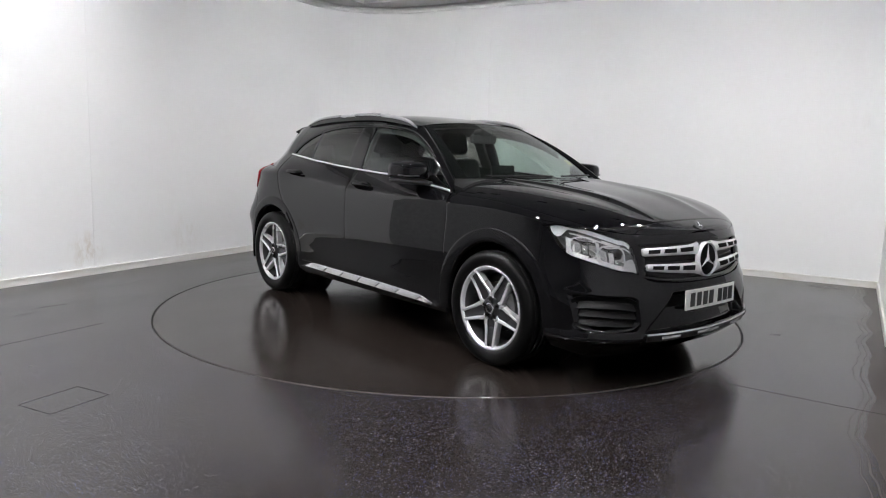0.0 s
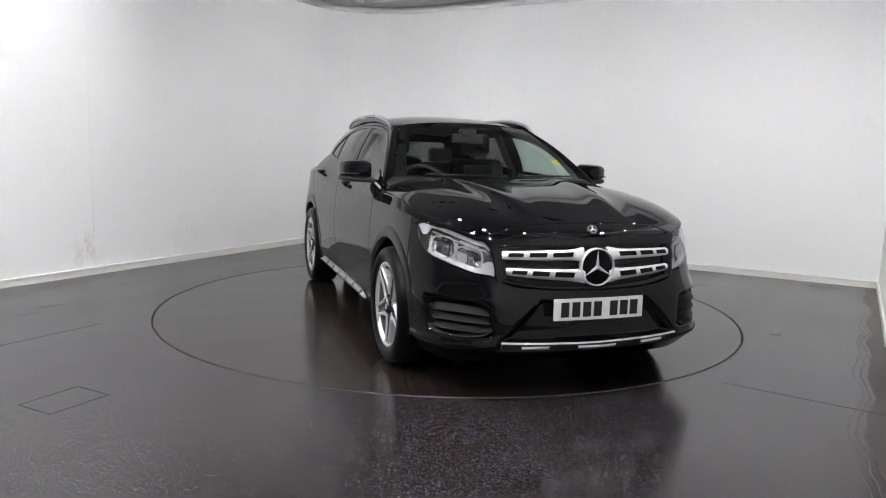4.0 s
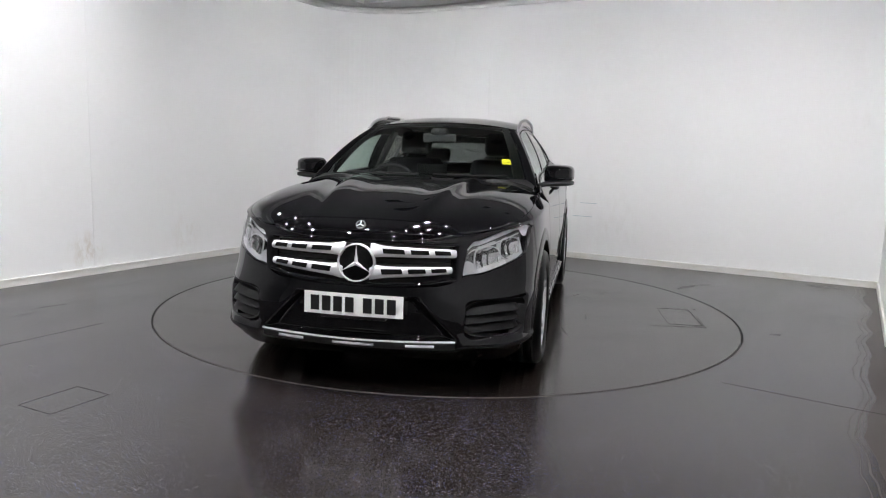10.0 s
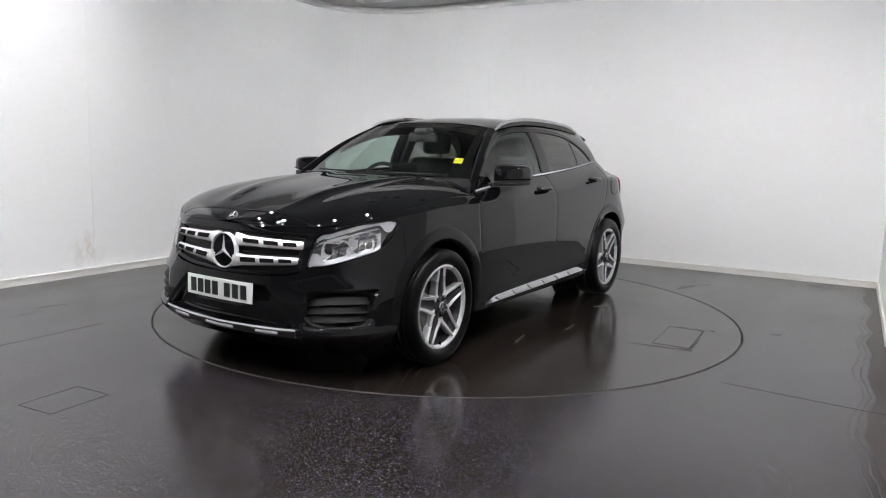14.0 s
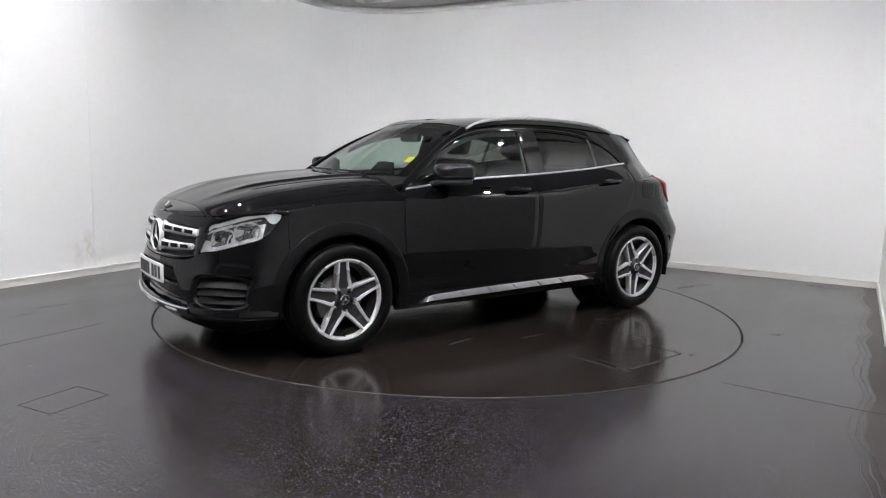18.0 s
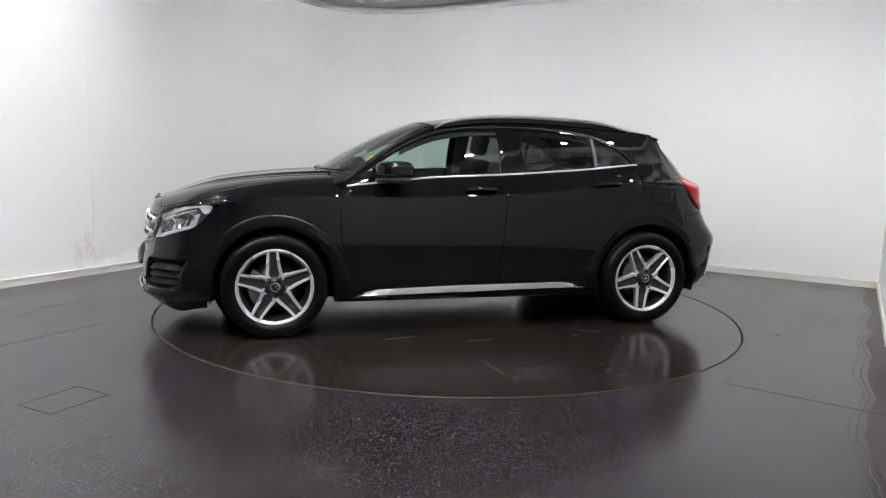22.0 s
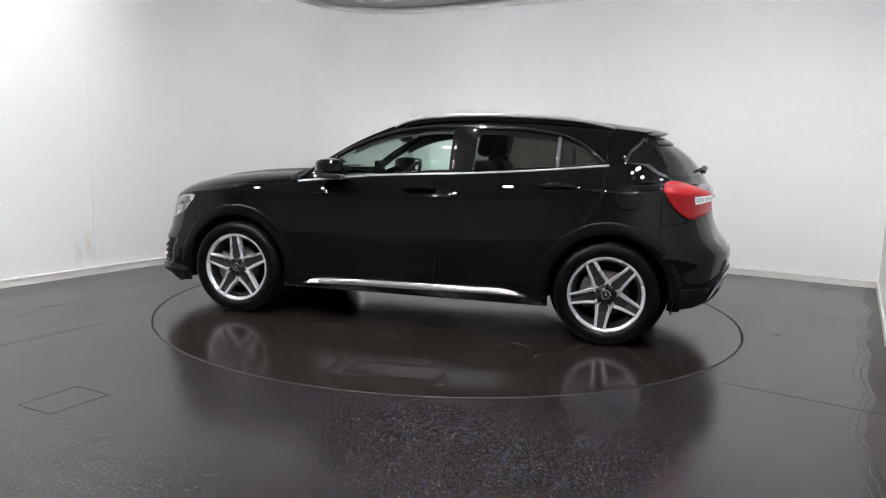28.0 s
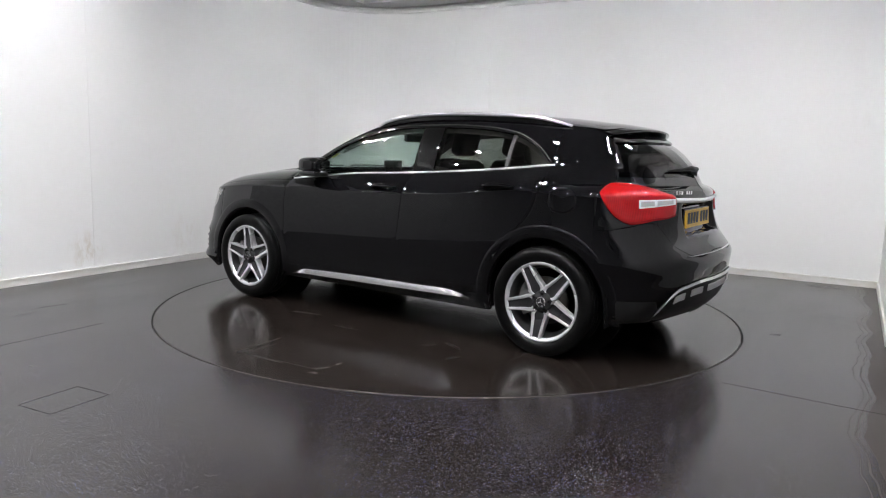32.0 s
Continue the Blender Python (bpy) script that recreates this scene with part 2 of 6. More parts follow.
def sheet(name, P, mat, depth=0.014, hub=(0, 0, 0.75), lip=0.0):
    """A panel from an n x m grid of points, with thickness behind it and an optional rolled edge."""
    P = np.array(P, float)
    n, m = P.shape[:2]
    du, dv = np.gradient(P, axis=0), np.gradient(P, axis=1)
    N = np.cross(du, dv)
    L = np.linalg.norm(N, axis=2, keepdims=True)
    N = N / np.maximum(L, 1e-9)
    flip = float((N * (P - np.array(hub))).sum()) < 0
    if flip:
        N = -N
    if lip:
        P = P.copy()
        for s in (np.s_[0, :], np.s_[-1, :], np.s_[:, 0], np.s_[:, -1]):
            P[s] = P[s] - N[s] * lip
    Q = P - N * depth
    verts = list(P.reshape(-1, 3)) + list(Q.reshape(-1, 3))
    idx = lambda i, j: i * m + j
    faces = []
    for i in range(n - 1):
        for j in range(m - 1):
            f = (idx(i, j), idx(i + 1, j), idx(i + 1, j + 1), idx(i, j + 1))
            g = tuple(n * m + k for k in f)
            faces.append(f[::-1] if flip else f)
            faces.append(g if flip else g[::-1])
    ring = [(i, 0) for i in range(n)] + [(n - 1, j) for j in range(1, m)] + [(i, m - 1) for i in range(n - 2, -1, -1)] + [(0, j) for j in range(m - 2, 0, -1)]
    base = len(verts)
    for i, j in ring:
        verts += [P[i, j], Q[i, j]]
    k = len(ring)
    for a in range(k):
        b = (a + 1) % k
        f = (base + 2 * a, base + 2 * a + 1, base + 2 * b + 1, base + 2 * b)
        faces.append(f[::-1] if flip else f)
    return mesh_of(name, verts, faces, mat)


def mirror_y(P):
    Q = np.array(P, float).copy()
    Q[..., 1] *= -1
    return Q


def box(bm, x0, x1, y0, y1, z0, z1, bevel=0.0, seg=2, m=None):
    v = bmesh.ops.create_cube(bm, size=1.0, matrix=Matrix.Translation(((x0 + x1) / 2, (y0 + y1) / 2, (z0 + z1) / 2)) @ Matrix.Diagonal((x1 - x0, y1 - y0, z1 - z0, 1)))["verts"]
    if bevel:
        es = list({e for q in v for e in q.link_edges})
        r = bmesh.ops.bevel(bm, geom=es, offset=bevel, segments=seg, affect="EDGES", profile=0.5)
        v = list({q for f in r["faces"] for q in f.verts} | {q for q in v if q.is_valid})
    if m is not None:
        bmesh.ops.transform(bm, matrix=m, verts=v)
    return v


def lathe(name, prof, mat, seg=64, close=False):
    """Turns a profile of (radius, y) about the y axis."""
    n = len(prof)
    verts, faces = [], []
    for i in range(seg):
        a = 2 * math.pi * i / seg
        for r, y in prof:
            verts.append((r * math.cos(a), y, r * math.sin(a)))
    for i in range(seg):
        j = (i + 1) % seg
        for k in range(n if close else n - 1):
            l = (k + 1) % n
            faces.append((i * n + k, i * n + l, j * n + l, j * n + k))
    me = mesh_of(name, verts, faces, mat)
    return me


def tube(name, pts, radius, mat, seg=10, flat=1.0, caps=True):
    """A bar swept along points. flat squashes it in the upright direction; radius may be a list."""
    pts = [Vector(p) for p in pts]
    rad = radius if isinstance(radius, (list, tuple, np.ndarray)) else [radius] * len(pts)
    verts, faces = [], []
    for i, p in enumerate(pts):
        d = (pts[min(i + 1, len(pts) - 1)] - pts[max(i - 1, 0)]).normalized()
        side = d.cross(Vector((0, 0, 1)))
        side = side.normalized() if side.length > 1e-4 else Vector((1, 0, 0))
        up = side.cross(d)
        for k in range(seg):
            a = 2 * math.pi * k / seg
            verts.append(p + side * math.cos(a) * rad[i] + up * math.sin(a) * rad[i] * flat)
    for i in range(len(pts) - 1):
        for k in range(seg):
            l = (k + 1) % seg
            faces.append((i * seg + k, i * seg + l, (i + 1) * seg + l, (i + 1) * seg + k))
    if caps:
        faces.append(tuple(range(seg))[::-1])
        faces.append(tuple(range((len(pts) - 1) * seg, len(pts) * seg)))
    return mesh_of(name, verts, faces, mat)


# ---- room: u runs along the back wall, v towards it ----
TURN = -29.0
U0, U1, V0, V1, HIGH = -3.318, 3.11, -8.6, 3.212, 3.06
ROOM = pose(0, 0, 0, 0, 0, TURN)
COVE = 0.95
VW, VE = -2.0, 0.6
THICK = 0.15


def settle(ob):
    ob.matrix_world = ROOM
    return ob


def slab(name, x0, x1, y0, y1, z0, z1, mat, label, category):
    bm = bmesh.new()
    box(bm, x0, x1, y0, y1, z0, z1)
    return tagged(settle(part(name, bm, mat)), label, category, kind="structure")


def corner_path(off, n=24):
    """The line of left wall, rounded corner and back wall, moved into the room by off."""
    r, cu, cv = COVE - off, U0 + COVE, V1 - COVE
    pts = [(U0 + off, VW), (U0 + off, cv - 1.6)]
    pts += [(cu + r * math.cos(math.pi - a), cv + r * math.sin(math.pi - a)) for a in np.linspace(0, math.pi / 2, n)]
    return pts + [(cu + 1.6, V1 - off), (U1, V1 - off)]


def ribbon(name, inner, outer, z0, z1, mat):
    """An upright strip between two lines."""
    verts, faces, n = [], [], len(inner)
    for (a, b), (c, d) in zip(inner, outer):
        verts += [(a, b, z0), (a, b, z1), (c, d, z1), (c, d, z0)]
    for i in range(n - 1):
        for k in range(4):
            l = (k + 1) % 4
            faces.append((4 * i + k, 4 * i + l, 4 * i + 4 + l, 4 * i + 4 + k))
    faces += [(3, 2, 1, 0), tuple(4 * n - 4 + k for k in range(4))]
    bm = bmesh.new()
    vs = [bm.verts.new(v) for v in verts]
    for f in faces:
        bm.faces.new([vs[k] for k in f])
    bmesh.ops.recalc_face_normals(bm, faces=bm.faces)
    ob = settle(part(name, bm, mat))
    return ob


def build_room():
    wall = ribbon("wall_north", corner_path(0.0), corner_path(-THICK), 0.0, HIGH + 0.02, WALL)
    tagged(wall, "white painted studio wall with a rounded corner", "wall", kind="structure")
    slab("wall_east", U1 + 0.001, U1 + THICK, VE, V1 + THICK, 0, HIGH + 0.02, WALL, "white painted side wall of the studio", "wall")
    slab("wall_east_dark", U1 + 0.001, U1 + THICK, V0, VE - 0.001, 0, HIGH + 0.02, CURTAIN, "dark grey side wall of the studio", "wall")
    slab("wall_west_dark", U0 - THICK, U0 - 0.001, V0, VW - 0.001, 0, HIGH + 0.02, CURTAIN, "dark grey side wall of the studio", "wall")
    slab("wall_south", U0 - THICK, U1 + THICK, V0 - THICK, V0 - 0.001, 0, HIGH + 0.02, CURTAIN, "dark grey end wall of the studio", "wall")
    slab("ceiling", U0 - THICK, U1 + THICK, V0 - THICK, V1 + THICK, HIGH + 0.30, HIGH + 0.40, DARK_CEIL, "plain grey studio ceiling", "ceiling")
    # pale border hung under the ceiling along the walls
    edge = 0.42
    bm = bmesh.new()
    box(bm, U0 - THICK, U0 + edge, V0, V1 + THICK, HIGH + 0.021, HIGH + 0.299)
    box(bm, U1 - edge, U1 + THICK, V0, V1 + THICK, HIGH + 0.021, HIGH + 0.299)
    box(bm, U0 + edge, U1 - edge, V1 - edge, V1 + THICK, HIGH + 0.021, HIGH + 0.299)
    box(bm, U0 + edge, U1 - edge, V0, V0 + edge, HIGH + 0.021, HIGH + 0.299)
    tagged(settle(part("ceiling_border", bm, CEIL)), "white boxed-in ceiling border", "ceiling", kind="structure")
    sk = ribbon("baseboard", corner_path(0.016), corner_path(0.001), 0.001, 0.058, SKIRT)
    tagged(sk, "scuffed off-white skirting board along the wall", "skirting board", kind="structure")
    cap = ribbon("baseboard_cap", corner_path(0.024), corner_path(0.0012), 0.0585, 0.071, SKIRT)
    tagged(cap, "rounded top bead of the skirting board", "skirting board", kind="structure")
    slab("baseboard_east", U1 - 0.016, U1 - 0.0005, VE, V1 - 0.03, 0.001, 0.07, SKIRT, "scuffed off-white skirting board along the side wall", "skirting board")
    tr = ribbon("trim", corner_path(0.03), corner_path(0.001), HIGH - 0.062, HIGH - 0.012, CEIL)
    tagged(tr, "pale coving strip at the top of the wall", "coving", kind="structure")
    # upright joint strips of the wall boards
    for name, u, v, du, dv, z1 in (("trim_left", U0 + 0.002, -0.853, 0.0016, 0.012, HIGH - 0.07), ("trim_back", -1.27, V1 - 0.002, 0.012, 0.003, HIGH - 0.07)):
        slab(name, u - du / 2, u + du / 2, v - dv / 2, v + dv / 2, 0.09, z1, WALL, "thin painted joint strip between wall boards", "wall trim")
    # scratches on the back wall
    for u, z, w in ((0.09, 0.667, 0.20), (0.03, 0.508, 0.24)):
        bm = bmesh.new()
        box(bm, u - w / 2, u + w / 2, V1 - 0.0012, V1 - 0.0002, z - 0.0022, z + 0.0022)
        ob = part("wall_scratch", bm, SCUFF, None)
        tagged(settle(ob), "thin bluish scratch on the white wall", "scratch", kind="structure")
    build_floor()
    build_lamps()


R_TABLE = 2.235
DAMP_MARKS = [(1.49, 2.06, 0.34, 0.07, 70), (1.62, 2.30, 0.14, 0.03, 40), (2.424, 0.524, 0.08, 0.05, 40), (-1.068, -2.817, 0.03, 0.022, 10), (-2.29, -2.14, 0.16, 0.015, 88), (2.65, 2.96, 0.30, 0.05, -5)]


def disc(bm, r, z0, z1, seg=160, hole=0.0, bevel=0.0):
    ring = lambda rad, z: [bm.verts.new((rad * math.cos(2 * math.pi * i / seg), rad * math.sin(2 * math.pi * i / seg), z)) for i in range(seg)]
    if hole:
        loops = [ring(hole, z0), ring(hole, z1), ring(r, z1), ring(r, z0)]
        for a, b in zip(loops, loops[1:] + loops[:1]):
            for i in range(seg):
                j = (i + 1) % seg
                bm.faces.new((a[i], b[i], b[j], a[j]))
    else:
        a, b, c = ring(r, z0), ring(r, z1 - bevel), ring(r - bevel, z1)
        for p, q in ((a, b), (b, c)):
            for i in range(seg):
                j = (i + 1) % seg
                bm.faces.new((p[i], q[i], q[j], p[j]))
        bm.faces.new(c)
        bm.faces.new(a[::-1])
    bmesh.ops.recalc_face_normals(bm, faces=bm.faces)


def smear(length, width, rnd):
    """A flat mark with an uneven outline."""
    bm = bmesh.new()
    rim, lean = [], 6 * rnd.random()
    for k in range(28):
        ang = 2 * math.pi * k / 28
        r = 1 + 0.45 * (rnd.random() - 0.5) + 0.18 * math.sin(3 * ang + lean)
        rim.append(bm.verts.new((0.5 * length * r * math.cos(ang), 0.5 * width * r * math.sin(ang), 0)))
    bm.faces.new(rim)
    return bm


def build_floor():
    """Floor sheet with a round hole for the turntable, and a pit under it."""
    bm = bmesh.new()
    seg, R = 160, R_TABLE + 0.017
    inner = [(R * math.cos(2 * math.pi * i / seg), R * math.sin(2 * math.pi * i / seg)) for i in range(seg)]
    outer = []
    for a, b in inner:
        k = 3.0 / max(abs(a), abs(b))
        outer.append((a * k, b * k))
    top = [bm.verts.new((a, b, 0)) for a, b in inner]
    mid = [bm.verts.new((a, b, 0)) for a, b in outer]
    for i in range(seg):
        j = (i + 1) % seg
        bm.faces.new((top[i], mid[i], mid[j], top[j]))
    def rect(x0, x1, y0, y1):
        bm.faces.new([bm.verts.new((x, y, 0)) for x, y in ((x0, y0), (x1, y0), (x1, y1), (x0, y1))])
    rect(U0 - THICK, -3.0, V0 - THICK, V1 + THICK)
    rect(3.0, U1 + THICK, V0 - THICK, V1 + THICK)
    rect(-3.0, 3.0, V0 - THICK, -3.0)
    rect(-3.0, 3.0, 3.0, V1 + THICK)
    bmesh.ops.recalc_face_normals(bm, faces=bm.faces)
    for f in bm.faces:
        if f.normal.z < -0.5:
            f.normal_flip()
    floor = tagged(settle(part("floor", bm, FLOOR)), "dark speckled vinyl floor with a damp sheen", "floor", kind="structure")
    bm = bmesh.new()
    low, rim = ([bm.verts.new((a, b, z)) for a, b in inner] for z in (-0.06, -0.0002))
    bm.faces.new(low)
    for i in range(seg):
        j = (i + 1) % seg
        bm.faces.new((low[j], rim[j], rim[i], low[i]))
    part("turntable_pit", bm, SEAM, floor, "dark pit under the turntable")
    patch_outline("floor_patch", floor, -0.436, -3.03, 0.235, 0.315, 3, 0.0002, "faint cut line of a let-in piece of vinyl", (1, 1, 1, 1), 0.004, FAINT)
    # damp smears and drops left on the vinyl
    rnd = random.Random(5)
    for u, v, length, width, turn in DAMP_MARKS:
        bm = smear(length, width, rnd)
        ob = part("floor_mark", bm, DAMP, floor, "dark damp smear on the vinyl")
        ob.matrix_local = pose(u, v, 0.0006, 0, 0, turn)
    # welded joints between the vinyl sheets
    for u0, v0, u1, v1 in ((2.27, -0.87, 3.09, -0.95), (-1.615, -2.681, -1.623, -1.981), (-2.399, -1.96, -2.362, -1.76)):
        bm = bmesh.new()
        n = math.hypot(u1 - u0, v1 - v0)
        box(bm, 0, n, -0.002, 0.002, 0, 0.001)
        ob = part("floor_joint", bm, FAINT, floor, "faint welded joint in the vinyl")
        ob.matrix_local = pose(u0, v0, 0.0002, 0, 0, math.degrees(math.atan2(v1 - v0, u1 - u0)))


def patch_outline(name, parent, cx, cy, w, d, turn, z, label, sides=(1, 1, 1, 1), t=0.006, mat=None):
    """A cut line round a let-in piece of vinyl."""
    bm = bmesh.new()
    if sides[0]:
        box(bm, -w / 2, w / 2, -d / 2 - t / 2, -d / 2 + t / 2, 0, 0.0012)
    if sides[1]:
        box(bm, -w / 2, w / 2, d / 2 - t / 2, d / 2 + t / 2, 0, 0.0012)
    if sides[2]:
        box(bm, -w / 2 - t / 2, -w / 2 + t / 2, -d / 2, d / 2, 0, 0.0011)
    if sides[3]:
        box(bm, w / 2 - t / 2, w / 2 + t / 2, -d / 2, d / 2, 0, 0.0011)
    ob = part(name, bm, mat or SEAM, parent, label)
    ob.matrix_local = pose(cx, cy, z, 0, 0, turn)
    return ob


def build_turntable():
    bm = bmesh.new()
    disc(bm, R_TABLE, -0.05, 0.0, bevel=0.002)
    table = tagged(part("turntable", bm, TABLE_TOP), "flush round turntable covered in dark damp vinyl", "turntable")
    # worn edge; its paler colour also stands in for light caught by the rim
    bm = bmesh.new()
    disc(bm, R_TABLE + 0.003, -0.045, -0.0015, hole=R_TABLE - 0.0005)
    part("edge_ring", bm, RIM, table, "worn steel edge round the turntable, coloured paler as if lit")
    patch_outline("floor_hatch", table, -0.155, 1.835, 0.56, 0.245, 4, 0.0002, "dark cut line of a small hatch in the vinyl", (0, 1, 0, 1))
    patch_outline("hatch_joint", table, -0.155, 1.835, 0.56, 0.245, 4, 0.0002, "faint cut line of a small hatch in the vinyl", (1, 0, 1, 0), 0.003, FAINT)
    # smeared marks round the hatch and under the car
    rnd = random.Random(11)
    for x, y, length, width, turn in ((0.20, 1.80, 0.34, 0.022, 96), (0.16, 1.96, 0.10, 0.045, 80), (-0.02, 1.98, 0.30, 0.02, 2), (-0.44, 1.90, 0.09, 0.03, 60), (-0.46, 1.78, 0.05, 0.02, 90), (-0.47, 1.99, 0.05, 0.03, 20),
                                      (0.62, 0.98, 0.22, 0.02, 12), (-0.75, 1.02, 0.16, 0.03, -25), (-0.62, 1.10, 0.08, 0.02, 40), (0.1, 1.12, 0.18, 0.015, 3), (-0.9, 1.25, 0.10, 0.02, 70)):
        part("table_mark", smear(length, width, rnd), DAMP, table, "dull smear on the damp vinyl").matrix_local = pose(x, y, 0.0006, 0, 0, turn)
    return table


def build_lamps():
    """Square ceiling lamps in rows."""
    bm = bmesh.new()
    s = 0.034
    box(bm, -s - 0.02, s + 0.02, -s - 0.02, -s, -0.03, 0, 0.003)
    box(bm, -s - 0.02, s + 0.02, s, s + 0.02, -0.03, 0, 0.003)
    box(bm, -s - 0.02, -s, -s, s, -0.03, 0, 0.003)
    box(bm, s, s + 0.02, -s, s, -0.03, 0, 0.003)
    lamp = part("ceiling_lamp", bm, TRIM)
    tagged(lamp, "square white ceiling lamp", "ceiling lamp", group="ceiling lamps")
    bm = bmesh.new()
    box(bm, -s + 0.001, s - 0.001, -s + 0.001, s - 0.001, -0.018, -0.004)
    part("diffuser", bm, PANEL_GLOW, lamp)
    spots = [(-2.4, -1.25), (0.3, -1.25), (2.4, -1.25)] + [(u, v) for v in (-2.35, -3.5, -4.7) for u in (-2.4, -1.3, 0.0, 1.3, 2.4)]
    spots += [(2.45, 0.9), (2.45, 0.1)]
    lamp.matrix_world = ROOM @ pose(*spots[0], HIGH + 0.30)
    for u, v in spots[1:]:
        copy_thing(lamp, ROOM @ pose(u, v, HIGH + 0.30))
    # unseen hooded spotlights, added to brighten the back wall and the rounded corner
    bm = bmesh.new()
    w, d = 0.075, 0.13
    box(bm, -w, w, -d, -d + 0.008, -w, w, 0.003)
    box(bm, -w, w, -d + 0.008, 0, w - 0.006, w, 0.002)
    box(bm, -w, w, -d + 0.008, 0, -w, -w + 0.006, 0.002)
    box(bm, -w, -w + 0.006, -d + 0.008, 0, -w + 0.006, w - 0.006, 0.002)
    box(bm, w - 0.006, w, -d + 0.008, 0, -w + 0.006, w - 0.006, 0.002)
    spot = part("added_wall_spotlight", bm, TRIM)
    tagged(spot, "added unseen black hooded spotlight that brightens the white wall", "spotlight", group="wall spotlights")
    bm = bmesh.new()
    box(bm, -w + 0.008, w - 0.008, -d + 0.05, -d + 0.06, -w + 0.008, w - 0.008)
    part("diffuser", bm, WALL_FILL_GLOW, spot)
    bm = bmesh.new()
    box(bm, -0.012, 0.012, -0.09, -0.066, w, 0.13, 0.003)
    part("bracket", bm, TRIM, spot, "short black bracket of the added spotlight")
    aims = [(-0.95, 0.3, 78), (-1.4, 0.9, 52), (-1.2, 1.15, 34), (-0.9, 1.25, 14), (0.1, 1.2, -4), (1.0, 1.15, -14), (1.9, 1.0, -26), (2.3, 0.5, -32)]
    for k, (u, v, turn) in enumerate(aims):
        m = ROOM @ pose(u, v, HIGH + 0.20, 0, 0, turn) @ pose(0, 0, 0, -41)
        if k:
            copy_thing(spot, m)
        else:
            spot.matrix_world = m


build_room()
table = build_turntable()


# ---- car: x forward, y to its left, z up, origin on the ground midway between the axles ----
AXLE, HUB_Z, WHEEL_Y = 1.3495, 0.342, 0.785
ARCH_F, ARCH_R = 0.402, 0.408
car = new("car")
tagged(car, "glossy black compact crossover car with silver five-spoke wheels on the turntable", "car")

nose = curve((0.15, 2.09), (0.2, 2.16), (0.28, 2.232), (0.36, 2.235), (0.5, 2.225), (0.6, 2.205), (0.7, 2.19), (0.8, 2.165), (0.87, 2.14), (1.2, 2.0))
tail = curve((0.15, 1.92), (0.22, 1.98), (0.3, 2.09), (0.4, 2.145), (0.55, 2.175), (0.62, 2.175), (0.68, 2.140), (0.74, 2.095), (0.82, 2.062), (0.93, 2.042), (1.0, 2.042), (1.07, 2.035), (1.3, 2.0))
flank = curve((0.15, 0.80), (0.22, 0.838), (0.28, 0.862), (0.36, 0.873), (0.44, 0.876), (0.50, 0.880), (0.57, 0.886), (0.63, 0.889), (0.70, 0.887), (0.78, 0.882), (0.86, 0.876), (0.95, 0.867), (1.1, 0.85))
crease = curve((2.25, 0.834), (2.165, 0.830), (2.12, 0.828), (2.06, 0.833), (1.97, 0.853), (1.87, 0.873), (1.74, 0.887), (1.35, 0.925), (0.9, 0.93), (0.0, 0.935), (-0.6, 0.97), (-1.1, 1.03), (-1.65, 1.075), (-2.1, 1.065))
belt_z = curve((1.0, 0.985), (0.88, 1.0), (0.57, 1.033), (0.34, 1.058), (-0.06, 1.08), (-0.26, 1.09), (-0.65, 1.117), (-0.93, 1.14), (-1.09, 1.157), (-1.30, 1.178), (-1.7, 1.20))
belt_y = curve((1.0, 0.81), (0.86, 0.80), (0.4, 0.762), (0.0, 0.742), (-0.4, 0.733), (-1.0, 0.722), (-1.3, 0.706), (-1.7, 0.66))
win_top = curve((0.90, 1.0), (0.86, 1.03), (0.66, 1.165), (0.54, 1.24), (0.42, 1.302), (0.27, 1.36), (0.03, 1.407), (-0.25, 1.422), (-0.65, 1.42), (-0.85, 1.402), (-1.05, 1.357), (-1.21, 1.268), (-1.305, 1.18))
roof_y = curve((0.22, 0.557), (-0.1, 0.555), (-0.5, 0.55), (-1.0, 0.537), (-1.4, 0.515), (-1.72, 0.48))
roof_z = curve((0.22, 1.41), (0.1, 1.428), (-0.1, 1.452), (-0.5, 1.466), (-0.8, 1.460), (-1.2, 1.438), (-1.5, 1.412), (-1.72, 1.385))
ridge_z = curve((0.30, 1.44), (0.26, 1.452), (0.1, 1.478), (-0.1, 1.502), (-0.4, 1.518), (-0.8, 1.513), (-1.2, 1.489), (-1.5, 1.453), (-1.72, 1.42))
hood_z = curve((2.25, 0.78), (2.19, 0.806), (2.165, 0.834), (2.135, 0.857), (2.102, 0.873), (2.05, 0.895), (1.96, 0.929), (1.778, 0.985), (1.434, 1.042), (1.069, 1.074), (0.8, 1.082))


tail_pow = curve((0.15, 6.0), (0.50, 6.0), (0.64, 6.2), (0.78, 5.4), (0.90, 4.6), (1.0, 4.2), (1.2, 4.0))
nose_pow = curve((0.15, 6.5), (0.45, 6.5), (0.56, 4.9), (0.70, 4.3), (0.9, 4.0), (1.1, 4.0))


def end_taper(x, z):
    """How far the plan narrows towards nose and tail."""
    x = np.asarray(x, float)
    f = np.clip((x - 1.2) / (nose(z) - 1.2), 0, 1)
    n = nose_pow(z)
    r = np.clip((-x - 1.2) / (tail(z) - 1.2), 0, 1)
    return np.power(np.maximum(1 - f ** n, 0), 0.478) * np.power(np.maximum(1 - r ** tail_pow(z), 0), 0.478)


def tuck(z):
    """How far the haunch and the tail draw in towards their top edge."""
    return 0.085 * np.clip((np.asarray(z, float) - 1.010) / 0.065, 0, 1.1) ** 2


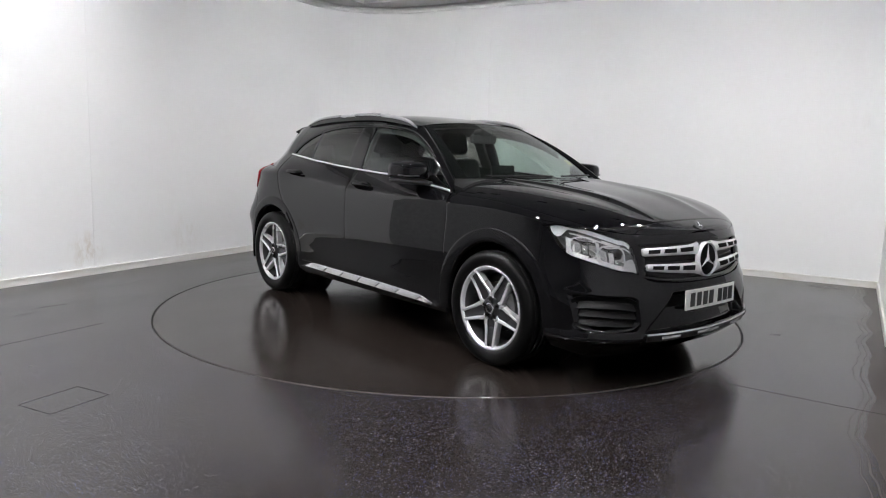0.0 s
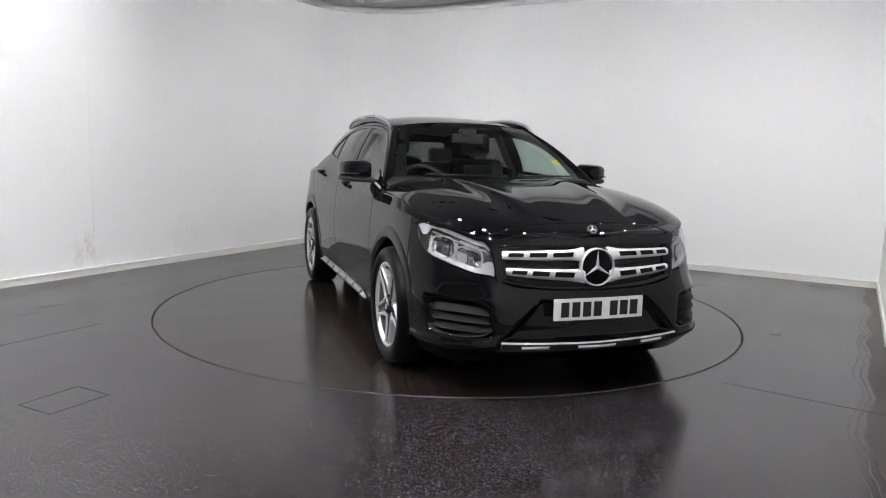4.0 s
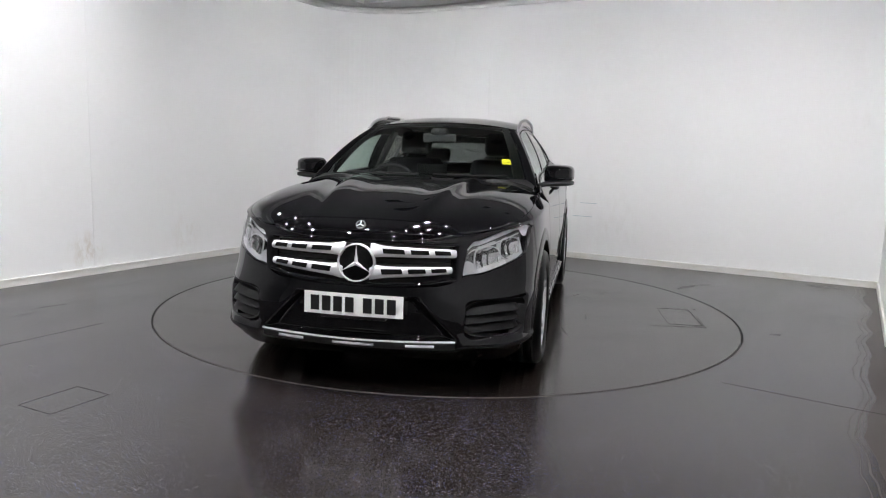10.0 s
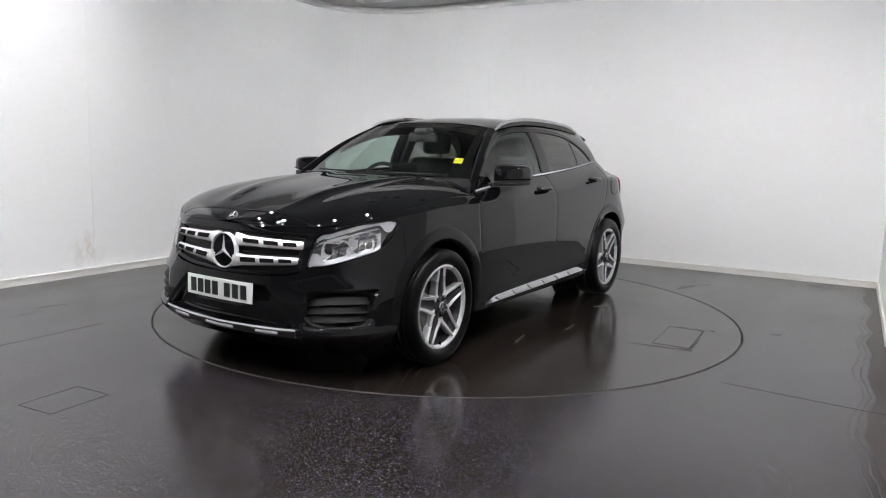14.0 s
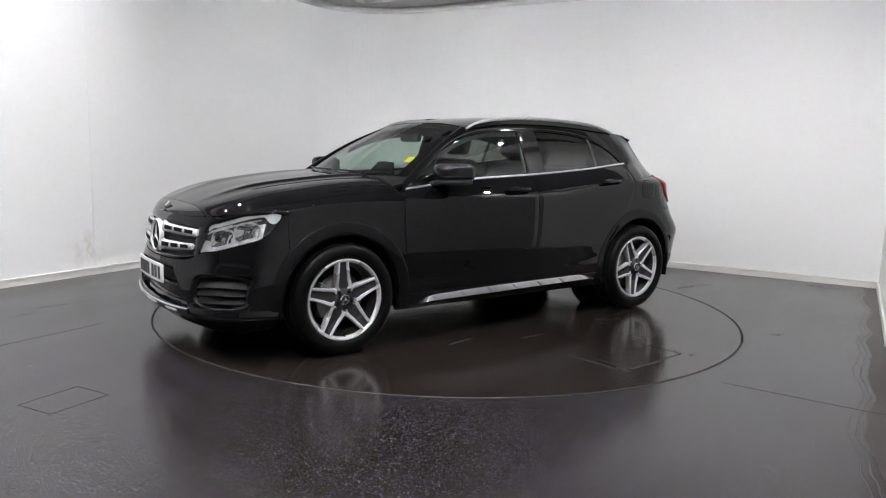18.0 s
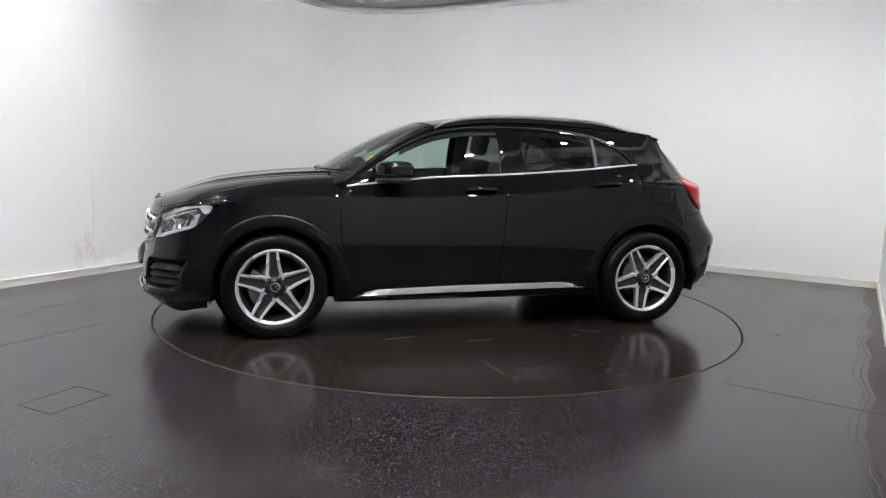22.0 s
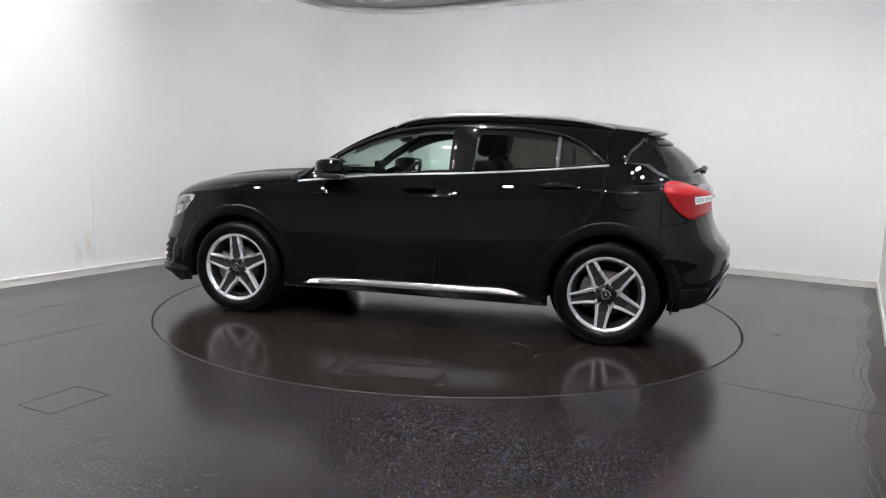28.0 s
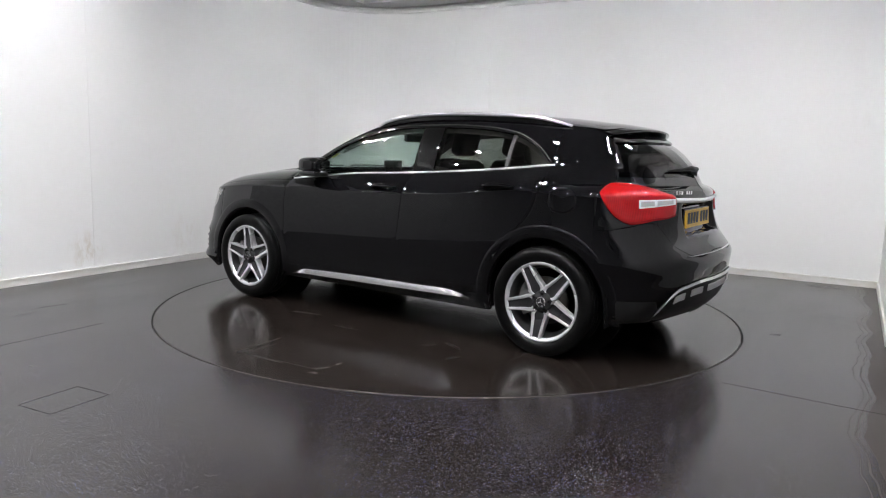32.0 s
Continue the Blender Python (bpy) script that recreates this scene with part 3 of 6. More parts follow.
def side_y(x, z):
    """The body side: half the car's width at x and height z."""
    x, z = np.asarray(x, float), np.asarray(z, float)
    zs, zb = crease(x), belt_z(x)
    zc = np.minimum(z, zs)
    zn = 0.27 + (zc - 0.27) * (0.95 - 0.27) / (zs - 0.27)
    zn = np.where(zc < 0.27, zc, zn)
    y = flank(zn) * end_taper(x, zc) - tuck(zc) * np.clip((-1.15 - x) / 0.35, 0, 1)
    y = np.maximum(y, 0)
    h = np.clip((z - zs) / np.maximum(zb - zs, 0.02), 0, 1)
    return np.where(z > zs, y * (1 - h) + belt_y(x) * h + 0.010 * np.sin(math.pi * h), y)


def nose_x(phi, z):
    return 1.2 + np.sin(phi) ** (2 / nose_pow(z)) * (nose(z) - 1.2)


def tail_x(phi, z):
    return -1.2 - np.sin(phi) ** (2 / tail_pow(z)) * (tail(z) - 1.2)


def skin(x, z, out=0.0):
    """Points on the body side, moved out by out."""
    x, z = np.broadcast_arrays(np.asarray(x, float), np.asarray(z, float))
    return np.stack([x, side_y(x, z) + out, z], -1)


def front_skin(phi, z, out=0.0):
    """Points on the wrapped front: phi 0 on the flank, 90 degrees on the centre line."""
    phi, z = np.broadcast_arrays(np.asarray(phi, float), np.asarray(z, float))
    x = nose_x(phi, z)
    y = np.where(phi >= math.pi / 2 - 1e-6, 0, side_y(x, z))
    return np.stack([x + out * np.sin(phi), y + out * np.cos(phi), z], -1)


def rear_skin(phi, z, out=0.0):
    phi, z = np.broadcast_arrays(np.asarray(phi, float), np.asarray(z, float))
    x = tail_x(phi, z)
    y = np.where(phi >= math.pi / 2 - 1e-6, 0, side_y(x, np.minimum(z, crease(x))))
    x = x + tuck(z) * np.sin(phi) * (1 - 0.62 * np.clip((phi - 1.0) / 0.5, 0, 1))
    return np.stack([x - out * np.sin(phi), y + out * np.cos(phi), z], -1)


def panel(left, right, bottom, top, nx=40, nz=28):
    """x and z of a grid between two upright cuts and two lengthways lines."""
    a, b = np.meshgrid(np.linspace(0, 1, nx), np.linspace(0, 1, nz), indexing="ij")
    z = 0.4 + 0.5 * b
    x = a * 0
    for _ in range(40):
        x = left(z) * (1 - a) + right(z) * a
        z = 0.5 * z + 0.5 * (bottom(x) * (1 - b) + top(x) * b)
    return x, z


def full(P):
    """Joins a half grid, centre line last, with its mirror image."""
    return np.concatenate([P, mirror_y(P)[-2::-1]], axis=0)


def both(name, P, mat, depth=0.012, label="", parent=None, lip=0.0015):
    """One panel for each side of the car."""
    return [part(name, sheet(name, Q, mat, depth, lip=lip), None, parent or car, label) for Q in (P, mirror_y(P))]


const = lambda v: (lambda q: np.full_like(np.asarray(q, float), v))
GAP = 0.002
DEG = math.pi / 180


def arch_line(xc, r, low):
    def f(x):
        d = np.asarray(x, float) - xc
        return np.maximum(HUB_Z + np.sqrt(np.maximum(r * r - d * d, 0)), low)
    return f


cut_b = curve((0.30, -0.195), (0.54, -0.20), (0.74, -0.22), (1.05, -0.24), (1.12, -0.245))
cut_c = curve((0.30, -0.925), (0.45, -0.925), (0.55, -0.955), (0.70, -1.07), (0.80, -1.18), (0.88, -1.24), (1.02, -1.285), (1.16, -1.305), (1.2, -1.31))
cut_a = curve((0.28, 0.955), (0.45, 0.93), (0.6, 0.922), (0.92, 0.918), (1.0, 0.90), (1.1, 0.89))


def build_flanks():
    # front wing
    x, z = panel(lambda z: cut_a(z) + GAP, const(1.70), arch_line(AXLE, ARCH_F + 0.02, 0.25), crease, 64, 30)
    both("front_wing", skin(x, z), PAINT)
    # doors
    x, z = panel(lambda z: cut_b(z) + GAP, lambda z: cut_a(z) - GAP, const(0.335), belt_z, 50, 44)
    fd = both("front_door", skin(x, z), PAINT)
    x, z = panel(lambda z: cut_c(z) + GAP, lambda z: cut_b(z) - GAP, const(0.335), belt_z, 46, 44)
    rd = both("rear_door", skin(x, z), PAINT)
    # quarter
    x, z = panel(const(-1.66), lambda z: cut_c(z) - GAP, arch_line(-AXLE, ARCH_R + 0.02, 0.25), crease, 56, 30)
    both("rear_wing", skin(x, z), PAINT)
    # sill under the doors
    x, z = panel(const(-0.965), const(0.965), const(0.225), const(0.332), 30, 12)
    sills = both("sill", skin(x, z), PAINT, 0.03)
    for s, ob in zip((1, -1), sills):
        build_step(s, ob)
    # wheel arch trims
    for xc, r, end, nm in ((AXLE, ARCH_F, 0.24, "front_arch_trim"), (-AXLE, ARCH_R, 0.24, "rear_arch_trim")):
        a0 = math.asin((HUB_Z - end) / (r + 0.066))
        ang = np.linspace(-a0, math.pi + a0, 60)
        rad = np.array([r - 0.014, r - 0.011, r + 0.002, r + 0.03, r + 0.054, r + 0.064, r + 0.069])
        outs = np.array([-0.035, 0.001, 0.0040, 0.0052, 0.0044, 0.0026, 0.0002])
        A, Rr = np.meshgrid(ang, rad, indexing="ij")
        X, Z = xc + Rr * np.cos(A), HUB_Z + Rr * np.sin(A)
        P = skin(X, Z)
        P[..., 1] += outs[None, :]
        both(nm, P, ARCH, 0.006, "dark wheel arch edging", lip=0.0)
    for s, f, r in ((1, fd[0], rd[0]), (-1, fd[1], rd[1])):
        for door, x0, zz in ((f, -0.05, 0.985), (r, -1.0, 1.035)):
            build_handle(s, door, x0, zz)
    # fuel flap on the left rear wing: a rounded lid standing a little proud
    A, K = np.meshgrid(np.linspace(0, 2 * math.pi, 49), np.array([0.02, 0.5, 0.85, 0.95, 1.0]), indexing="ij")
    rr = K / (np.abs(np.cos(A)) ** 2.4 + np.abs(np.sin(A)) ** 2.4) ** (1 / 2.4)
    P = skin(-1.455 + 0.088 * rr * np.cos(A), 0.972 + 0.074 * rr * np.sin(A))
    P[..., 1] += np.interp(K, (0, 0.85, 0.95, 1.0), (0.0016, 0.0016, 0.0010, -0.003))
    part("fuel_flap", sheet("fuel_flap", P, PAINT, 0.004), None, car, "glossy black rounded fuel flap")
    P = skin(-1.455 + (0.0875 + 0.0035 * K) * np.cos(A) / (np.abs(np.cos(A)) ** 2.4 + np.abs(np.sin(A)) ** 2.4) ** (1 / 2.4), 0.972 + (0.0735 + 0.0035 * K) * np.sin(A) / (np.abs(np.cos(A)) ** 2.4 + np.abs(np.sin(A)) ** 2.4) ** (1 / 2.4))
    P[..., 1] += 0.0006
    part("flap_gap", sheet("flap_gap", P, SHADOW, 0.002), None, car, "dark gap round the fuel flap")


def build_handle(s, door, x0, zz):
    """A pull handle with a dished recess behind it."""
    yy = float(side_y(x0, zz))
    n = 14
    u = np.linspace(-1, 1, n)
    pts = [(x0 + 0.115 * q, s * (yy + 0.012 + 0.022 * (1 - q ** 4)), zz + 0.006 * (1 - q * q) - 0.01 * q * 0.3) for q in u]
    rad = [0.008 + 0.010 * (1 - q ** 6) for q in u]
    part("door_handle", tube("door_handle", pts, rad, PAINT, 12, 0.85), None, door, "glossy black pull handle")
    bm = bmesh.new()
    bmesh.ops.create_uvsphere(bm, u_segments=20, v_segments=10, radius=1.0)
    bmesh.ops.transform(bm, verts=bm.verts, matrix=Matrix.Translation((x0 + 0.01, s * (yy - 0.004), zz - 0.004)) @ Matrix.Diagonal((0.085, 0.012, 0.030, 1)))
    for f in bm.faces:
        f.smooth = True
    part("handle_recess", bm, GLOSS_TRIM, door, "shallow dark recess behind the handle")


def build_step(s, sill):
    """Polished running board with dark treads."""
    n = 40
    xs = np.linspace(-0.83, 0.815, n)
    low, rise = curve((-0.83, 0.280), (0.815, 0.255)), curve((-0.83, 0.0), (-0.68, 0.034), (-0.5, 0.037), (0.6, 0.036), (0.70, 0.033), (0.815, 0.0))
    X, H = np.meshgrid(xs, np.linspace(0, 1, 6), indexing="ij")
    Z = low(X) + rise(X) * H + 0.016
    P = skin(X, Z)
    P[..., 1] += 0.030 - 0.022 * H
    if s < 0:
        P = mirror_y(P)
    board = part("running_board", sheet("running_board", P, BRUSHED, 0.012), None, sill, "polished metal running board")
    for k in range(6):
        x0, x1 = -0.70 + k * 0.232, -0.70 + (k + 1) * 0.232 - 0.006
        X, H = np.meshgrid(np.linspace(x0, x1, 10), np.linspace(0.10, 0.92, 5), indexing="ij")
        t = (X - x0) / (x1 - x0)
        X = X + (H - 0.5) * 0.05
        Z = low(X) + rise(X) * H + 0.016
        P = skin(X, Z)
        P[..., 1] += 0.0325 - 0.018 * H + 0.0055 * t
        if s < 0:
            P = mirror_y(P)
        part("tread", sheet("tread", P, TREAD, 0.005, lip=0.001), None, sill, "slanted metal tread of the running board")


def hood_top(x, y):
    """Height of bonnet and wing tops."""
    zs = crease(x)
    ye = np.maximum(side_y(x, zs), 1e-4)
    r = np.clip(np.abs(y) / ye, 0, 1)
    zc = hood_z(x)
    z = zc + (zs - zc) * (0.24 * r ** 2 + 0.76 * r ** 7)
    yr = 0.255 + 0.13 * (2.1 - x) / 1.1
    fade = np.clip((2.06 - x) / 0.35, 0, 1) * np.clip((1 - r) / 0.2, 0, 1)
    d = np.abs(y) - yr
    crest = np.where(d > 0, np.exp(-(d / 0.032) ** 2), np.exp(-(d / 0.085) ** 2))
    return z + fade * (0.011 * crest - 0.005 * np.exp(-((d - 0.10) / 0.06) ** 2))


def build_front():
    # bonnet and the tops of the wings
    t = np.concatenate([np.linspace(-0.30, 0.2, 20, endpoint=False), np.sqrt(np.sin(np.linspace(math.asin(0.04), math.pi / 2 - 0.0001, 54)))])
    edge_x = 1.2 + t * (nose(0.80) - 1.2)
    rg = curve((0.8, 0.93), (0.9, 0.93), (1.5, 0.945), (1.8, 0.965), (1.95, 0.99), (2.2, 0.998))
    def rows(lo, hi, n):
        r = np.linspace(0, 1, n)
        X = np.repeat(edge_x[:, None], n, 1)
        a, b = lo(edge_x)[:, None], hi(edge_x)[:, None]
        ye = side_y(edge_x, crease(edge_x))[:, None]
        Y = ye * (a + (b - a) * r[None, :])
        return np.stack([X, Y, hood_top(X, Y)], -1)
    H = rows(const(0.0), lambda x: rg(x) - 0.0012, 90)
    H = np.concatenate([mirror_y(H)[:, :0:-1], H], axis=1)
    # the bonnet ends at a straight shut line; the fixed nose carries on below it
    shut = 2.062
    n_in = int(np.searchsorted(edge_x, shut))
    rim_row = lambda x: np.stack([np.full(H.shape[1], x), H[n_in, :, 1], hood_top(np.full(H.shape[1], x), H[n_in, :, 1])], -1)[None]
    keep = (edge_x > 0.93) & (edge_x < shut - 0.004)
    P = np.concatenate([H[keep], rim_row(shut - 0.0015)], axis=0)
    part("bonnet", sheet("bonnet", P, PAINT, 0.012, lip=0.0015), None, car, "glossy black bonnet with two raised ridges")
    P = np.concatenate([rim_row(shut + 0.0015), H[edge_x > shut + 0.004]], axis=0)
    part("nose_panel", sheet("nose_panel", P, PAINT, 0.014, lip=0.0), None, car, "glossy black nose panel over the grille")
    W = rows(lambda x: rg(x) + 0.0012, const(1.0), 12)
    keep = (edge_x > 0.905) & (edge_x < 2.0)
    both("wing_top", W[keep], PAINT, lip=0.0012)
    # scuttle under the windscreen
    u = np.linspace(-1, 1, 30)
    P = np.zeros((30, 6, 3))
    for j, w in enumerate(np.linspace(0, 1, 6)):
        P[:, j, 0] = (1.0 - 0.24 * u ** 2) * (1 - w) + 0.955 * w + (1 - w) * 0.03 * (1 - u ** 2)
        P[:, j, 1] = u * 0.76
        P[:, j, 2] = (1.062 - 0.012 * u ** 2) * (1 - w) + (hood_top(np.full(30, 0.955), u * 0.76) - 0.006) * w - 0.006 * math.sin(math.pi * w)
    part("scuttle", sheet("scuttle", P, TRIM, 0.02), None, car, "matt black scuttle panel under the windscreen")
    # bumper: below lamps and grille
    lamp_low = curve((15, 0.855), (18.0, 0.850), (18.6, 0.826), (20, 0.790), (22, 0.752), (25.2, 0.720), (29.5, 0.701), (34, 0.685), (39, 0.667), (46, 0.643), (54.4, 0.626), (58, 0.60), (70, 0.575), (90, 0.565))
    low = curve((5, 0.22), (15, 0.20), (30, 0.17), (60, 0.185), (90, 0.20))
    w, v = np.meshgrid(np.linspace(0, 1, 110), np.linspace(0, 1, 64), indexing="ij")
    Z = 0.2 + 0.4 * v
    for _ in range(30):
        h = np.maximum(Z, HUB_Z) - HUB_Z
        f = (np.maximum(1.703, AXLE + np.sqrt(np.maximum((ARCH_F + 0.02) ** 2 - h ** 2, 0))) - 1.2) / (nose(Z) - 1.2)
        first = np.degrees(np.arcsin(np.clip(f ** (nose_pow(Z) / 2), 0, 1)))
        D = first + (90 - first) * w
        Z = 0.5 * Z + 0.5 * (low(D) * (1 - v) + (lamp_low(D) - 0.004) * v)
    out = np.zeros_like(Z)
    # dished lower intake and pockets for the side vents
    flare = np.interp(Z, (0.29, 0.50), (53.5, 70.0))
    mid = np.clip((D - flare) / 2.6 + 0.5, 0, 1)
    out -= 0.052 * mid * mid * (3 - 2 * mid) * np.clip((Z - 0.300) / 0.015, 0, 1) * np.clip((0.520 - Z) / 0.025, 0, 1)
    vent = np.exp(-np.clip(np.abs(D - 35) - 12, 0, 90) ** 2 / 3.0 ** 2) * np.exp(-np.clip(np.abs(Z - 0.420 - 0.0004 * (34 - D)) - 0.066, 0, 9) ** 2 / 0.018 ** 2)
    out -= 0.068 * vent
    out += np.where(D > 53, 0.012, 0.017) * np.exp(-((Z - np.where(D > 53, 0.255, 0.278)) / 0.028) ** 2)
    bumper = part("front_bumper", sheet("front_bumper", full(front_skin(D * DEG, Z, out)), PAINT, 0.012), None, car, "glossy black front bumper")
    build_vents(bumper)
    build_grille(bumper)
    build_headlamps(lamp_low)
    build_skid(bumper)
    front_plate(bumper)


def build_vents(bumper):
    zm = lambda D: 0.420 + 0.0004 * (34 - D)
    A, K = np.meshgrid(np.linspace(0, 2 * math.pi, 61), np.array([0.02, 0.5, 0.78, 0.88, 0.95, 1.0]), indexing="ij")
    rr = K / (np.abs(np.cos(A)) ** 3.6 + np.abs(np.sin(A)) ** 3.6) ** (1 / 3.6)
    D = 34.8 + 17.2 * rr * np.cos(A)
    Z = zm(D) + 0.092 * rr * np.sin(A) + 0.006 * np.cos(A) * rr
    pocket = front_skin(D * DEG, Z, np.interp(K, (0.78, 0.88, 0.95, 1.0), (-0.046, -0.036, -0.012, -0.008)))
    for s in (1, -1):
        m = (lambda P: P) if s > 0 else mirror_y
        vent = part("side_vent", sheet("side_vent", m(pocket), VENT, 0.006), None, bumper, "black side vent with fins")
        for k in range(3):
            Dg, Hh = np.meshgrid(np.linspace(19.5, 50.0, 24), np.linspace(-1, 1, 6), indexing="ij")
            bow = 1 - ((Dg - 35) / 15.5) ** 2
            zz = zm(Dg) + (k - 1) * (0.047 - 0.006 * (1 - bow)) + 0.017 * Hh + 0.008 * bow - 0.006
            P = front_skin(Dg * DEG, zz, -0.021 - 0.011 * Hh - 0.016 * (1 - bow) ** 2)
            part("fin", sheet("fin", m(P), VENT, 0.010), None, vent, "curved horizontal vent fin")


def build_skid(bumper):
    """Chrome guard strip along the lower lip with dark slots."""
    deg = np.linspace(55.2, 90, 40)
    Dg, Hh = np.meshgrid(deg, np.linspace(0, 1, 5), indexing="ij")
    Z = 0.255 + 0.040 * Hh + 0.010 * ((90 - Dg) / 36)
    P = front_skin(Dg * DEG, Z, 0.020 - 0.012 * Hh)
    part("skid_strip", sheet("skid_strip", full(P), TRIM, 0.012), None, bumper, "dark lower guard strip")
    Z = 0.293 + 0.009 * Hh + 0.010 * ((90 - Dg) / 36)
    P = front_skin(Dg * DEG, Z, 0.017 - 0.004 * Hh)
    part("chrome_edge", sheet("chrome_edge", full(P), BRIGHT, 0.006), None, bumper, "chrome line along the lower lip")
    for lo, hi in ((83.5, 96.5), (63, 73), (107, 117)):
        d = np.linspace(lo, hi, 12)
        Dg, Hh = np.meshgrid(d, np.linspace(0, 1, 4), indexing="ij")
        E = np.where(Dg > 90, 180 - Dg, Dg)
        P = front_skin(E * DEG, 0.268 + 0.014 * Hh + 0.010 * ((90 - E) / 36), 0.025 - 0.009 * Hh)
        P[..., 1] *= np.where(Dg > 90, -1, 1)
        part("guard_bar", sheet("guard_bar", P, BRIGHT, 0.006, lip=0.002), None, bumper, "short silver bar in the guard strip")


def front_plate(bumper):
    P, n = np.zeros((12, 4, 3)), 12
    y = np.linspace(-0.26, 0.26, n)
    for j, zz in enumerate(np.linspace(0.4185, 0.5295, 4)):
        P[:, j] = np.stack([2.252 - 0.010 * (y / 0.26) ** 2 + (0.474 - zz) * 0.03, y, np.full(n, zz)], -1)
    plate = part("number_plate", sheet("number_plate", P, PLATE_W, 0.006), None, car, "white front number plate")
    plate_bars(plate, lambda y, z: 2.254 - 0.010 * (y / 0.26) ** 2 + (0.474 - z) * 0.03, 0.474, 1)
    bm = bmesh.new()
    box(bm, 2.20, 2.247, -0.17, 0.17, 0.400, 0.415, 0.004)
    part("plate_holder", bm, TRIM, bumper, "black plate holder")


def plate_bars(plate, depth, zc, s):
    """The characters of the plate as plain bars."""
    widths = [0.050, 0.050, 0.050, 0.050, 0, 0.050, 0.050, 0.050]
    y = -0.2255
    for w in widths:
        if not w:
            y += 0.033
            continue
        bm = bmesh.new()
        yy = s * (y + w / 2)
        x0 = float(depth(yy, zc))
        box(bm, min(x0, x0 + s * 0.002), max(x0, x0 + s * 0.002), yy - w / 2 + 0.002, yy + w / 2 - 0.002, zc - 0.0385, zc + 0.0385, 0.0006, 1)
        part("plate_bar", bm, INK, plate)
        y += w + 0.0115


lamp_high = curve((15, 0.857), (18, 0.857), (20, 0.867), (26, 0.873), (33, 0.857), (39.6, 0.834), (46, 0.808), (51, 0.783), (52.8, 0.745), (54.6, 0.640))


def build_grille(bumper):
    lo, hi = curve((57, 0.605), (70, 0.578), (90, 0.568)), curve((57, 0.78), (70, 0.787), (90, 0.79))
    deg = np.linspace(56, 90, 24)
    Dg, Hh = np.meshgrid(deg, np.linspace(0, 1, 12), indexing="ij")
    P = front_skin(Dg * DEG, lo(Dg) + (hi(Dg) - lo(Dg)) * Hh, -0.030)
    # body-coloured nose between lamps, grille and bonnet
    D3, H3 = np.meshgrid(np.linspace(15.8, 90, 96), np.linspace(0, 1, 8), indexing="ij")
    top = crease(nose_x(D3 * DEG, 0.82)) - 0.0005
    low = np.minimum(np.where(D3 < 53, lamp_high(np.minimum(D3, 52.4)) + 0.003, 0.778), top - 0.007)
    part("grille_brow", sheet("grille_brow", full(front_skin(D3 * DEG, low + (top - low) * H3, 0.003 * np.sin(math.pi * H3))), PAINT, 0.02), None, car, "glossy black brow over grille and lamps")
    W3, H3 = np.meshgrid(np.linspace(0, 1, 14), np.linspace(0, 1, 16), indexing="ij")
    Z3 = 0.597 + 0.2 * H3
    D3 = np.interp(Z3, (0.61, 0.79), (54.7, 52.4)) * (1 - W3) + 58.5 * W3
    both("lamp_surround", front_skin(D3 * DEG, Z3, 0.002 - 0.016 * W3 ** 2), PAINT, 0.02, "glossy black panel between lamp and grille")
    grille = part("grille", sheet("grille", full(P), TRIM, 0.012), None, car, "black radiator grille with two silver bars")
    # frame round the grille
    for nm, f, o in (("grille_top", hi, 0.006), ("grille_bottom", lo, 0.002)):
        D2, H2 = np.meshgrid(deg, np.linspace(0, 1, 5), indexing="ij")
        P = front_skin(D2 * DEG, f(D2) + (H2 - 0.35) * 0.026, o - 0.020 * np.abs(H2 - 0.5))
        part(nm, sheet(nm, full(P), PAINT, 0.02), None, grille, "glossy black grille frame")
    # thin mesh bars behind
    for k in range(9):
        D2, H2 = np.meshgrid(deg, np.linspace(0, 1, 2), indexing="ij")
        zz = lo(D2) + (hi(D2) - lo(D2)) * (k + 0.5) / 9 + 0.004 * H2
        part("grille_wire", sheet("grille_wire", full(front_skin(D2 * DEG, zz, -0.024)), GLOSS_TRIM, 0.004), None, grille)
    # silver bars, three slots each
    for s in (1, -1):
        for z0, z1, h0, h1, d0 in ((0.733, 0.735, 0.046, 0.058, 57.0), (0.6526, 0.627, 0.042, 0.066, 58.5)):
            d = np.linspace(d0, 86, 24)
            D2, H2 = np.meshgrid(d, np.linspace(0, 1, 8), indexing="ij")
            w = (D2 - d0) / (86 - d0)
            zz = (z0 * (1 - w) + z1 * w) + (h0 * (1 - w) + h1 * w + 0.022 * np.clip((w - 0.78) / 0.22, 0, 1) ** 2) * (H2 - 0.35)
            P = front_skin(D2 * DEG, zz, 0.006 + 0.010 * np.sin(math.pi * H2))
            if s < 0:
                P = mirror_y(P)
            bar = part("grille_bar", sheet("grille_bar", P, BRIGHT, 0.016, lip=0.004), None, grille, "silver grille bar")
            for a, b in ((0.08, 0.27), (0.34, 0.55), (0.62, 0.86)):
                D2, H2 = np.meshgrid(np.linspace(d0 + (86 - d0) * a, d0 + (86 - d0) * b, 8), np.linspace(0.29, 0.72, 4), indexing="ij")
                w = (D2 - d0) / (86 - d0)
                zz = (z0 * (1 - w) + z1 * w) + (h0 * (1 - w) + h1 * w) * (H2 - 0.3)
                P = front_skin((D2 + (H2 - 0.5) * 1.0) * DEG, zz, 0.0175)
                if s < 0:
                    P = mirror_y(P)
                part("slot", sheet("slot", P, SHADOW, 0.004), None, grille, "dark slot in a grille bar")
    # round emblem: plain ring with three rays
    R = 0.098
